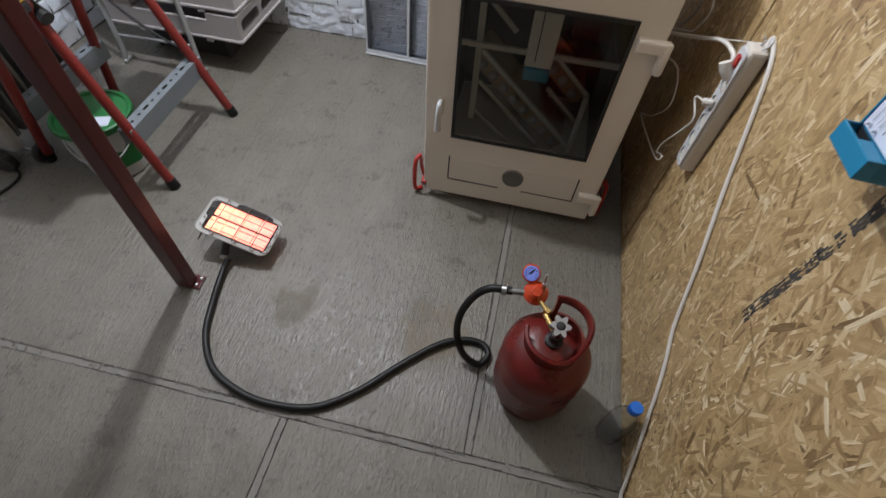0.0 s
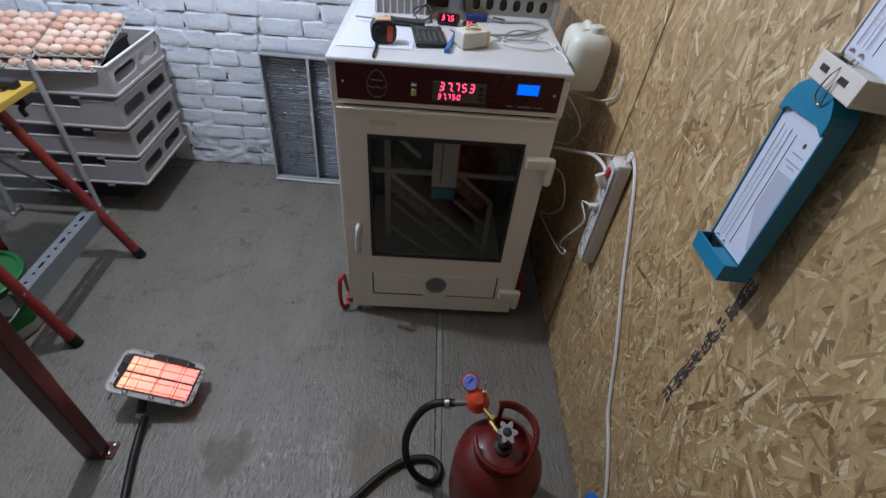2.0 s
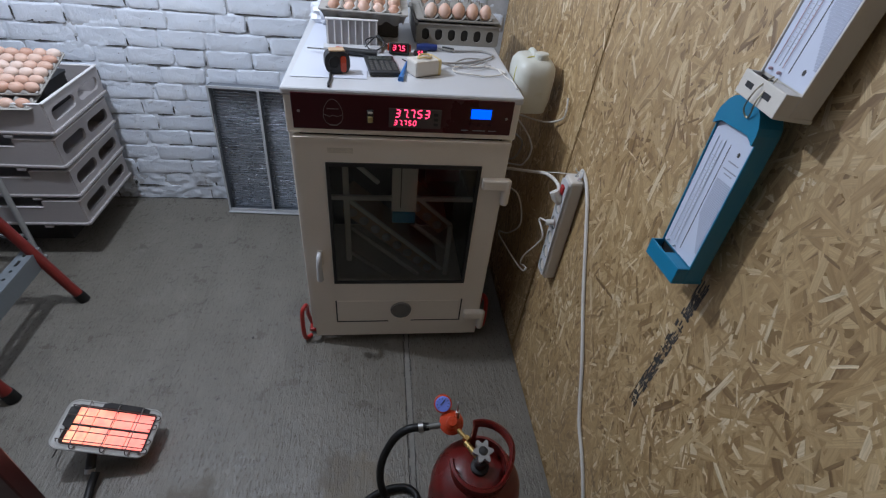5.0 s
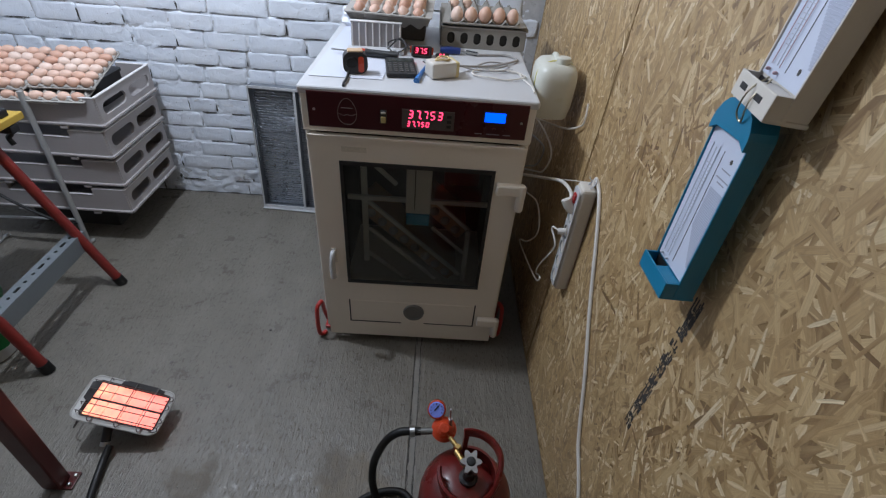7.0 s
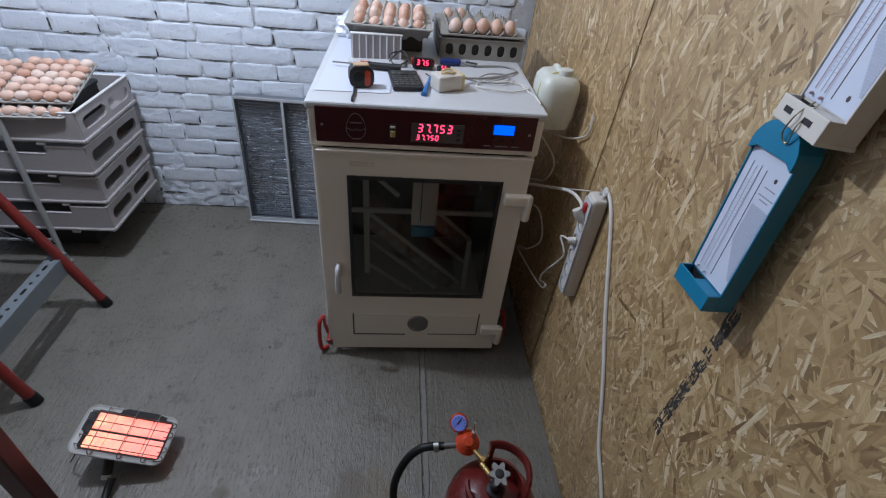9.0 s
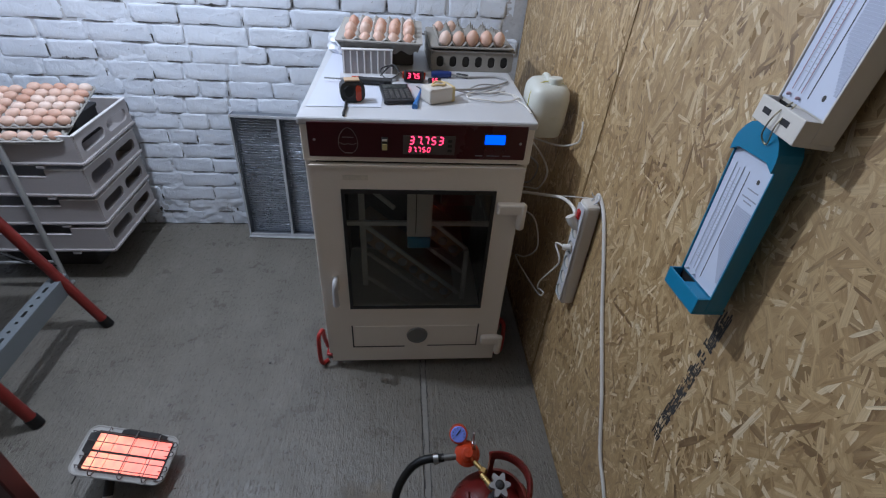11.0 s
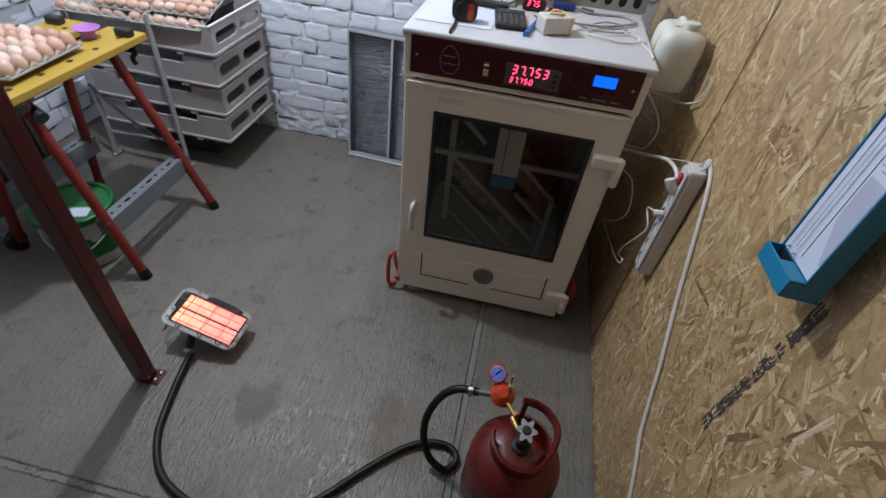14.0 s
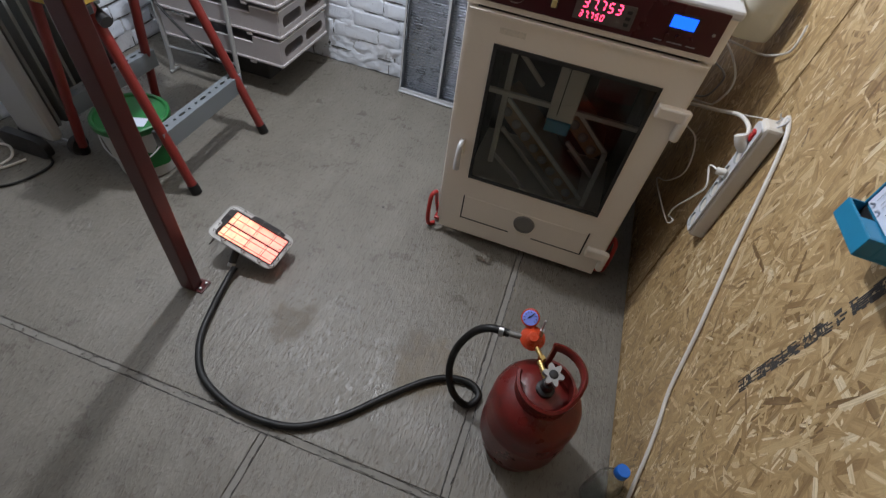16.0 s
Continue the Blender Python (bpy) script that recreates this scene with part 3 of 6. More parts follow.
    pane = part("pane", box(0.005, -0.004, 0.536, 0.446, 0.004, 0.464), GLASS, door, "dark reflecting window glass")
    pane.visible_shadow = False
    # drawer outline: recessed gap, open under the vent
    for x0, x1, a, b in ((-0.221, -0.2165, 0.112, 0.219), (0.2285, 0.233, 0.115, 0.223), (-0.221, -0.034, 0.1085, 0.113), (0.050, 0.233, 0.1115, 0.116)):
        part("drawer_gap", box((x0 + x1) / 2, -0.0123, (a + b) / 2, x1 - x0, 0.0012, b - a), BLACK, door)
    part("drawer_front", box(0.006, -0.0125, 0.1665, 0.442, 0.0022, 0.100, 0.0008), CREAM, door)
    vent = part("vent", lathe([(0, 0.004), (0.030, 0.004), (0.031, 0.007), (0.036, 0.007), (0.038, 0.0)], 32, Matrix.Translation((0.011, -0.0135, 0.172)) @ FACE_S), paint("vent_mesh", (0.20, 0.195, 0.185), 0.6, 0.3, 0.3, 900, 30, 0.8), door, "round grey mesh vent", True)
    part("vent_tab", box(0.011, -0.014, 0.116, 0.030, 0.004, 0.014, 0.003), CREAM, door)
    # handle
    h = part("handle_plate", box(-0.258, -0.014, 0.420, 0.020, 0.008, 0.060, 0.004), IVORY, door)
    part("handle", sweep(glide([(-0.258, -0.014, 0.438), (-0.258, -0.036, 0.444), (-0.258, -0.046, 0.425), (-0.259, -0.046, 0.385), (-0.259, -0.044, 0.350)], 6), 0.0085, 10, taper=lambda t: 0.8 + 0.5 * t), WHITE, door, "white curved door handle", True)
    # hinges
    for zc in (0.715, 0.150):
        hg = part("hinge", box(0.278, -0.022, zc, 0.085 if zc > 0.5 else 0.070, 0.024, 0.036, 0.006), CREAM, it)
        part("hinge_knuckle", lathe([(0, -0.05), (0.011, -0.05), (0.013, -0.045), (0.013, 0.030), (0.011, 0.034), (0, 0.034)], 16, Matrix.Translation((0.312, -0.022, zc - 0.020))), CREAM, hg, "", True)
    # wear above the window
    part("worn_label", box(-0.176, -0.0122, 0.806, 0.070, 0.0005, 0.016), paint("worn_glue", (0.66, 0.60, 0.50), 0.7, 0, 0.35, 200, 60, 0.2, (0.60, 0.55, 0.48), 0.5), door, "faded worn label patch")

    # inside: turning frame with slanted egg racks and a hanging gauge
    inside = part("turning_frame", box(-0.180, 0.17, 0.475, 0.020, 0.012, 0.44, 0.002), IVORY, it, "pale frame with slanted egg racks")
    part("crossbar", box(0.010, 0.155, 0.545, 0.49, 0.012, 0.017, 0.002), IVORY, inside)
    part("upright", box(0.190, 0.17, 0.300, 0.018, 0.012, 0.240, 0.002), IVORY, inside)
    RACK = paint("rack_wood", (0.34, 0.22, 0.13), 0.7, 0, 0.25, 60, 18, 0.2)
    for k, (xa, za, xb, zb) in enumerate(((-0.175, 0.690, -0.071, 0.592), (-0.169, 0.517, 0.176, 0.203), (-0.168, 0.402, 0.083, 0.173), (-0.181, 0.292, -0.012, 0.150), (0.060, 0.536, 0.195, 0.411), (0.060, 0.414, 0.185, 0.304))):
        dx, dz = xb - xa, zb - za
        m = Matrix.Translation(((xa + xb) / 2, 0.175 + 0.002 * k, (za + zb) / 2)) @ Matrix.Rotation(-math.atan2(dz, dx), 4, "Y")
        part("rack_rail", box(0, 0, 0, math.hypot(dx, dz), 0.012, 0.014, 0.002, m=m), IVORY, inside)
        if k in (1, 4):
            ln = math.hypot(dx, dz)
            rack = part("egg_rack", box(0.01, 0.10, -0.042, ln * 0.96, 0.16, 0.050, 0.004, m=m), RACK, inside, "slanted rack holding eggs")
            for j in range(int(ln / 0.055)):
                mm = m @ Matrix.Translation((-ln / 2 + 0.045 + j * 0.055, 0.016, -0.042)) @ Matrix.Rotation(radians(90), 4, "X")
                part("egg_end", lathe([(0, 0.010), (0.009, 0.008), (0.016, 0.002), (0.018, -0.006)], 14, mm), PULP, rack, "", True)
    gauge = part("inner_gauge", box(0.009, 0.042, 0.670, 0.078, 0.018, 0.195, 0.004), IVORY, it, "pale gauge hanging behind the window")
    part("gauge_slot", box(-0.002, 0.0325, 0.665, 0.003, 0.002, 0.15), BLACK, gauge)
    part("gauge_cup", box(0.009, 0.040, 0.552, 0.074, 0.026, 0.040, 0.004), BLUE, gauge, "turquoise water cup")
    # near-black sheets put the shade inside the cabinet into colour
    part("back_shade", sheet([(-0.29, 0.06), (0.29, 0.06), (0.29, 0.835), (-0.29, 0.835)], [], 0.004, Matrix.Translation((0, d - 0.03, 0)) @ FACE_S), DARK, it)
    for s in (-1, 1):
        part("side_shade", box(s * 0.2865, d / 2, 0.45, 0.006, d - 0.08, 0.77), DARK, it)
    part("fan_cover", box(0.150, 0.22, 0.635, 0.12, 0.03, 0.10, 0.004), RED_STEEL, inside, "dark red fan cover")
    return it


INCUBATOR = incubator()


def trolley():
    t = thing("trolley", "red steel dolly with bent handles under the incubator", "dolly", pose(-0.468, -0.955, 0))
    for y in (0.05, 0.62):
        part("frame_bar", box(0, y, 0.018, 0.66, 0.04, 0.014, 0.003), RED_TROLLEY, t)
    for s in (-1, 1):
        back = 0.0 if s < 0 else 0.045
        part("side_handle", sweep(glide([(s * 0.322, 0.015 + back, 0.010), (s * 0.340, -0.004 + back, 0.016), (s * 0.345, -0.008 + back, 0.060), (s * 0.343, -0.002 + back, 0.145), (s * 0.336, 0.012 + back, 0.164), (s * 0.331, 0.030 + back, 0.152), (s * 0.335, 0.060 + back, 0.080), (s * 0.330, 0.080 + back, 0.014)], 6), 0.0080, 10), RED_TROLLEY, t, "bent red handle", True)
        for y in (0.08, 0.58):
            part("wheel", lathe([(0, -0.011), (0.014, -0.011), (0.0175, -0.006), (0.0175, 0.006), (0.014, 0.011), (0, 0.011)], 18, Matrix.Translation((s * 0.22, y, 0.0178)) @ Matrix.Rotation(radians(90), 4, "Y")), BLACK, t, "", True)


trolley()

# ---- crates ----


def crate():
    c = thing("crate", "pale grey plastic poultry crate with slotted ends", "crate", group="stacked crates")
    w, d, h = 0.62, 0.40, 0.118
    part("base", box(0, 0, 0.006, w, d, 0.010, 0.003), CRATE, c)
    # ends with two long slots
    for s in (-1, 1):
        slots = [rounded(0.160, 0.048, 0.022, 4, cx, 0.066) for cx in (-0.094, 0.094)]
        part("end_panel", sheet(rounded(d, h, 0.012, 3, 0, h / 2 + 0.002), slots, 0.010, Matrix.Translation((s * w / 2 + (0.005 if s > 0 else 0.005), 0, 0)) @ FACE_W), CRATE, c)
        part("end_rib", box(s * (w / 2 + 0.004), 0, 0.012, 0.016, d + 0.012, 0.012, 0.003), CRATE, c)
        part("end_rim", box(s * (w / 2 + 0.002), 0, h + 0.0035, 0.012, d + 0.008, 0.005, 0.0015), CRATE_RIM, c, "scuffed pale rim")
    for s in (-1, 1):
        n = 0.135
        outline = [(-w / 2, 0.002), (w / 2, 0.002), (w / 2, h), (w / 2 - n, h), (w / 2 - n, h - 0.030), (-w / 2 + n, h - 0.030), (-w / 2 + n, h), (-w / 2, h)]
        part("side_panel", sheet(outline, [], 0.008, Matrix.Translation((0, s * d / 2 + 0.004, 0)) @ FACE_S), CRATE, c)
        bm = box(0, s * (d / 2 + 0.005), 0.012, w + 0.01, 0.014, 0.010, 0.003)
        for x in (-0.16, 0.16):
            box(x, s * (d / 2 + 0.005), -0.002, 0.03, 0.012, 0.012, 0.003, bm=bm)
        part("side_rib", bm, CRATE, c)
        for q in (-1, 1):
            part("side_rim", box(q * (w / 2 - 0.068), s * d / 2, h + 0.0012, 0.128, 0.010, 0.004, 0.001), CRATE_RIM, c)
        part("side_rim", box(0, s * d / 2, h - 0.0290, w - 2 * 0.135 - 0.004, 0.011, 0.004, 0.001), CRATE_RIM, c)
    return c


# added support, never visible itself; its dark colour matches the shade under the crates
HIDDEN_SUPPORT = thing("plinth_box", "unseen low support added under the crates, dark like the shade there", "box", pose(-2.06, -0.255, 0))
part("body", box(-0.02, 0.03, 0.077, 0.38, 0.24, 0.154, 0.006), DARK, HIDDEN_SUPPORT)
first = crate()
for k, (x, y, z, r) in enumerate(((-2.036, -0.257, 0.160, 0.0), (-2.030, -0.256, 0.293, 0.7), (-2.022, -0.258, 0.427, -0.5), (-2.010, -0.262, 0.562, 0.4))):
    if k:
        copy_thing(first, pose(x, y, z, 0, 0, r))
    else:
        first.matrix_basis = pose(x, y, z, 0, 0, r)

# ---- folding workbench ----


def bar(a, b, wx, wy, bevel, bm=None):
    """A rectangular bar from a to b."""
    a, b = Vector(a), Vector(b)
    d = b - a
    z = d.normalized()
    y = Vector((0, 1, 0))
    x = y.cross(z).normalized()
    y = z.cross(x)
    m = Matrix((x, y, z)).transposed().to_4x4()
    return box(0, 0, 0, wx, wy, d.length, bevel, m=Matrix.Translation((a + b) / 2) @ m, bm=bm)


def workbench():
    t = thing("workbench", "folding workbench with red legs and yellow jaws", "workbench", pose(-1.95, -0.95, 0))
    O = Vector((1.95, 0.95, 0))
    P = lambda x, y, z: Vector((x, y, z)) + O
    legs = (((-1.680, -0.732, 0.0), (-1.885, -0.765, 0.66)), ((-1.688, -1.178, 0.0), (-1.868, -1.150, 0.66)),
            ((-2.215, -0.760, 0.0), (-2.085, -0.775, 0.66)), ((-2.215, -1.170, 0.0), (-2.085, -1.140, 0.66)))
    for a, b in legs:
        a, b = P(*a), P(*b)
        lg = part("leg", sweep([a + (b - a) * 0.03, a + (b - a) * 0.5, b], 0.0175, 14), RED_LEG, t, "", True)
        part("foot", sweep([a, a + (b - a) * 0.012, a + (b - a) * 0.055], 0.0205, 14), RUBBER, lg, "black rubber foot", True)
    for (xa, ya, xb, yb, z) in ((-1.772, -0.716, -1.764, -1.180, 0.218), (-2.175, -0.735, -2.175, -1.155, 0.225)):
        a, b = P(xa, ya, z), P(xb, yb, z)
        ln = (b - a).length
        rot = Matrix.Translation((a + b) / 2) @ Matrix.Rotation(math.atan2((b - a).y, (b - a).x), 4, "Z")
        holes = []
        for k in range(10):
            u = -ln / 2 + 0.05 + k * (ln - 0.1) / 9
            holes.append(rounded(0.030 if k % 3 == 1 else 0.012, 0.011, 0.0052, 3, u, 0.0))
        beam = part("beam", sheet([(-ln / 2, -0.022), (ln / 2, -0.022), (ln / 2, 0.022), (-ln / 2, 0.022)], holes, 0.003, rot @ Matrix.Translation((0, 0, 0.032))), GREY_BEAM, t, "grey steel step with punched holes")
        for s in (-1, 1):
            part("flange", box(0, s * 0.0235, 0, ln, 0.003, 0.070, 0.001, m=rot), GREY_BEAM, beam)
    for x in (-1.895, -2.105):
        jaw = part("jaw", box(x + O.x, -0.945 + O.y, 0.687, 0.150, 0.60, 0.024, 0.003), YELLOW_BOARD, t, "yellow jaw board with a dark dog-hole row")
        for k in range(5):
            part("dog_hole", lathe([(0, 0.0006), (0.010, 0.0006), (0.010, 0)], 14, Matrix.Translation((x + O.x + 0.03, -0.945 + O.y - 0.22 + 0.11 * k, 0.6992))), BLACK, jaw)
    for y in (-0.70, -1.19):
        part("crossbar", box(-2.0 + O.x, y + O.y, 0.660, 0.36, 0.035, 0.028, 0.004), BLACK, t)
    near = part("crank", box(*(P(-1.900, -1.125, 0.655)), 0.060, 0.045, 0.034, 0.004), GREY_BEAM, t, "screw block with a black knob")
    part("crank_knob", sweep(glide([P(-1.890, -1.130, 0.645), P(-1.860, -1.138, 0.628), P(-1.822, -1.148, 0.610)], 5), 0.0185, 14, taper=lambda q: 0.85 + 0.25 * q), BLACK, near, "fat black knob", True)
    part("crank", sweep(glide([P(-1.925, -0.655, 0.650), P(-1.905, -0.650, 0.640), P(-1.895, -0.648, 0.615), P(-1.912, -0.648, 0.595), P(-1.905, -0.648, 0.570)], 5), 0.009, 10), BLACK, t, "bent black crank", True)
    for x, y in ((-1.86, -0.70), (-2.13, -0.70)):
        part("clamp_dog", box(x + O.x, y + O.y, 0.712, 0.055, 0.035, 0.028, 0.006), BLACK, t)
    return t


workbench()


def folded_stand():
    s = thing("folded_stand", "folded grey tube stand leaning on the crates", "stand", pose(-2.13, -0.50, 0))
    for x, top in ((0.19, 0.70), (-0.19, 0.66)):
        tube = part("tube", sweep(glide([(x + (0.0 if x > 0 else -0.01), -0.012, 0.012), (x, -0.006, 0.10), (x, 0.004, 0.4), (x, 0.016, top)], 4), 0.0105, 12), GREY_TUBE, s, "", True)
        part("foot", sweep([(x - 0.005, -0.03, 0.008), (x - 0.005, 0.0, 0.012), (x - 0.005, 0.03, 0.008)], 0.008, 8), GREY_TUBE, tube, "", True)
    part("crossbar", sweep([(-0.19, 0.0, 0.13), (0.19, 0.0, 0.14)], 0.006, 8), GREY_TUBE, s, "", True)
    part("strap", sweep(glide([(-0.19, -0.008, 0.36), (-0.05, -0.02, 0.24), (0.10, -0.015, 0.14), (0.19, -0.01, 0.13)], 6), 0.006, 8), RUBBER, s, "black elastic strap", True)


folded_stand()


def post():
    p = thing("steel_post", "dark red painted square steel post bolted down", "post", pose(-1.424, -1.548, 0))
    lean = Vector((0.034, 0.0, 1.0))
    part("shaft", bar((0, 0, 0.006), lean * (TOP - 0.004), 0.052, 0.042, 0.004), RED_STEEL, p)
    foot = part("foot_plate", box(0.026, 0.008, 0.003, 0.046, 0.050, 0.006, 0.002), RED_STEEL, p)
    for x, y in ((0.036, -0.004), (0.040, 0.021)):
        part("bolt", lathe([(0, 0.008), (0.0045, 0.007), (0.006, 0.003), (0.006, 0)], 6, Matrix.Translation((x, y, 0.006))), STEEL, foot)


post()

# ---- grille frame against the wall ----


def tray_frame():
    """A deep zinc tray stood on edge: thin rims, deep side walls, crimped bright wires before its bottom sheet."""
    f = thing("tray_frame", "galvanised wire tray leaning on the brick wall", "tray frame", pose(-1.278, -0.088, 0, -4.6, 0, -2.6))
    w, h, d = 0.50, 0.624, 0.050
    slot = rounded(0.012, 0.235, 0.005, 3, 0.006, 0.375)
    part("side_wall", sheet([(-d / 2, 0), (d / 2, 0), (d / 2, h), (-d / 2, h)], [slot], 0.004, Matrix.Translation((0.004, 0, 0)) @ FACE_W), ZINC, f, "zinc side with a long slot")
    part("side_wall", box(w - 0.002, 0, h / 2, 0.004, d, h, 0.001), ZINC, f)
    part("divider", box(0.212, 0.004, h / 2, 0.005, d - 0.010, h - 0.012, 0.001), ZINC, f)
    for z in (0.003, h - 0.003):
        part("end_wall", box(w / 2, 0, z, w - 0.010, d, 0.005, 0.001), ZINC, f)
    for x, z, ww, hh in ((0.001, h / 2, 0.009, h), (w - 0.001, h / 2, 0.009, h), (0.212, h / 2, 0.012, h - 0.020), (w / 2, h - 0.005, w - 0.012, 0.013), (w / 2, 0.012, w - 0.012, 0.018)):
        part("rim", box(x, -d / 2 - 0.002, z, ww, 0.005, hh, 0.0015), GALV, f, "pale folded rim")
    part("bottom_lip", box(w / 2, -d / 2 - 0.006, 0.003, w + 0.01, 0.020, 0.005, 0.0015), GALV, f)
    rng = random.Random(29)
    bm = bmesh.new()
    for k in range(46):
        z = 0.026 + k * 0.0125
        for x0, x1 in ((0.010, 0.206), (0.218, w - 0.010)):
            n = int((x1 - x0) / 0.009)
            sweep([(x0 + (x1 - x0) * i / n, 0.008 + rng.gauss(0, 0.0014), z + rng.gauss(0, 0.0010)) for i in range(n + 1)], 0.0020, 8, False, bm)
    tagged(part("wire_mesh", bm, paint("bright_wire", (0.62, 0.66, 0.72), 0.15, 1.0, 0.1, 200, 8, 0.1), f, "crimped bright wires", True), kind="stuff")
    part("back_sheet", box(w / 2, d / 2 - 0.003, h / 2, w - 0.012, 0.002, h - 0.014), paint("tray_zinc", (0.30, 0.32, 0.355), 0.30, 0.55, 0.35, 120, 14, 0.5), f)


ZINC = paint("dull_zinc", (0.20, 0.22, 0.25), 0.45, 0.5, 0.25, 140, 12, 0.2)
tray_frame()

# ---- gas heater ----
DARK_WIRE = paint("sooty_wire", (0.10, 0.085, 0.08), 0.4, 0.6, 0.2)


def heater():
    h = thing("gas_heater", "small glowing ceramic gas heater on wire feet", "heater", pose(-1.310, -1.352, 0.096) @ pose(0, 0, 0, 0, 0, -4.0) @ pose(0, 0, 0, 6.0) @ pose(0, 0, 0, 0, 17.0))
    # local: x long side, y up the tilted face, z out of the face
    L, W = 0.242, 0.140
    part("housing", sheet(rounded(L, W, 0.024, 6), [rounded(L - 0.030, W - 0.026, 0.008, 2, 0.004, 0.0)], 0.006, Matrix.Translation((0, 0, -0.004))), RIM_GREY, h, "pale enamelled reflector rim")
    part("rolled_edge", sweep([(x, y, 0.001) for x, y in rounded(L, W, 0.024, 6)], 0.0030, 8, True), RIM_GREY, h, "", True)
    bm = bmesh.new()
    for s in (-1, 1):
        box(0, 0, 0, L - 0.040, 0.010, 0.0015, m=Matrix.Translation((0.004, s * (W / 2 - 0.016), -0.001)) @ Matrix.Rotation(radians(s * 35), 4, "X"), bm=bm)
        box(0, 0, 0, 0.010, W - 0.036, 0.0015, m=Matrix.Translation((0.004 + s * (L / 2 - 0.018), 0, -0.001)) @ Matrix.Rotation(radians(-s * 35), 4, "Y"), bm=bm)
    part("reflector", bm, SOOT, h)
    part("back_box", box(0, 0, -0.019, L - 0.034, W - 0.034, 0.026, 0.008), BLACK, h)
    for i in range(4):
        for j in range(2):
            x, y = -0.0690 + i * 0.0500, -0.0265 + j * 0.0540
            part("ceramic_plate", box(x, y, -0.003, 0.0482, 0.0475, 0.008, 0.0025), HOT, h, "glowing perforated ceramic plate")
    part("plate_bar", box(0.006, 0.0005, -0.001, L - 0.040, 0.0055, 0.003, 0.001), SOOT, h)
    # guard wires: long ones hooked round the low end, short ones over them
    for y in (-0.052, -0.026, 0.018, 0.046):
        part("guard_wire", sweep(glide([(-L / 2 + 0.014, y, 0.004), (-L / 2 + 0.018, y, 0.019), (-L / 2 + 0.034, y, 0.022), (L / 2 - 0.020, y, 0.022), (L / 2 - 0.003, y, 0.020), (L / 2 + 0.001, y - 0.005, 0.015), (L / 2 - 0.004, y - 0.009, 0.012), (L / 2 - 0.022, y - 0.009, 0.005)], 5), 0.0013, 6), DARK_WIRE, h, "", True)
    for x in (-0.066, 0.008, 0.070):
        part("guard_wire", sweep(glide([(x + 0.008, -W / 2 + 0.014, 0.004), (x + 0.008, -W / 2 + 0.002, 0.010), (x + 0.004, -W / 2 - 0.002, 0.016), (x, -W / 2 + 0.004, 0.023), (x, -W / 2 + 0.020, 0.0245), (x, W / 2 - 0.020, 0.0245), (x, W / 2 - 0.008, 0.020), (x, W / 2 - 0.006, 0.004)], 5), 0.0014, 6), DARK_WIRE, h, "", True)
    part("heat_shield", sheet([(-0.035, -0.012), (0.088, -0.012), (0.088, 0.002), (0.060, 0.010), (-0.020, 0.010), (-0.035, 0.004)], [], 0.003, Matrix.Translation((0, W / 2 - 0.010, 0.012)) @ pose(0, 0, 0, -24)), SOOT, h, "blackened shield plate")
    part("heat_shield", sheet([(-0.010, -0.018), (0.012, -0.030), (0.012, 0.044), (-0.012, 0.034)], [], 0.003, Matrix.Translation((-L / 2 + 0.020, 0.010, 0.006))), SOOT, h, "blackened shield plate")
    # feet: a long wire bail under the raised end, a short one under the low end
    part("wire_leg", sweep(glide([(-0.098, -0.050, -0.014), (-0.112, -0.062, -0.060), (-0.124, -0.056, -0.100), (-0.126, 0.030, -0.110), (-0.112, 0.052, -0.070), (-0.098, 0.050, -0.014)], 6), 0.0020, 6), DARK_WIRE, h, "bent wire leg", True)
    part("wire_leg", sweep(glide([(0.085, -0.045, -0.020), (0.088, -0.050, -0.052), (0.088, 0.045, -0.062), (0.085, 0.045, -0.020)], 6), 0.0020, 6), DARK_WIRE, h, "short bent wire leg", True)
    part("valve", sweep([(-0.020, -0.048, -0.028), (-0.014, -0.078, -0.048), (-0.010, -0.092, -0.058)], 0.013, 14), BLACK, h, "", True)
    part("hose_clip", sweep([(-0.0105, -0.090, -0.0575), (-0.008, -0.104, -0.065)], 0.0125, 12), STEEL, h, "", True)


RIM_GREY = paint("grey_rim_enamel", (0.36, 0.35, 0.33), 0.5, 0.0, 0.1, 150, 12, 0.08)
SOOT = paint("sooty_plate", (0.022, 0.019, 0.019), 0.75, 0, 0.35, 160, 24, 0.3)
heater()

# ---- gas cylinder, regulator and hose ----


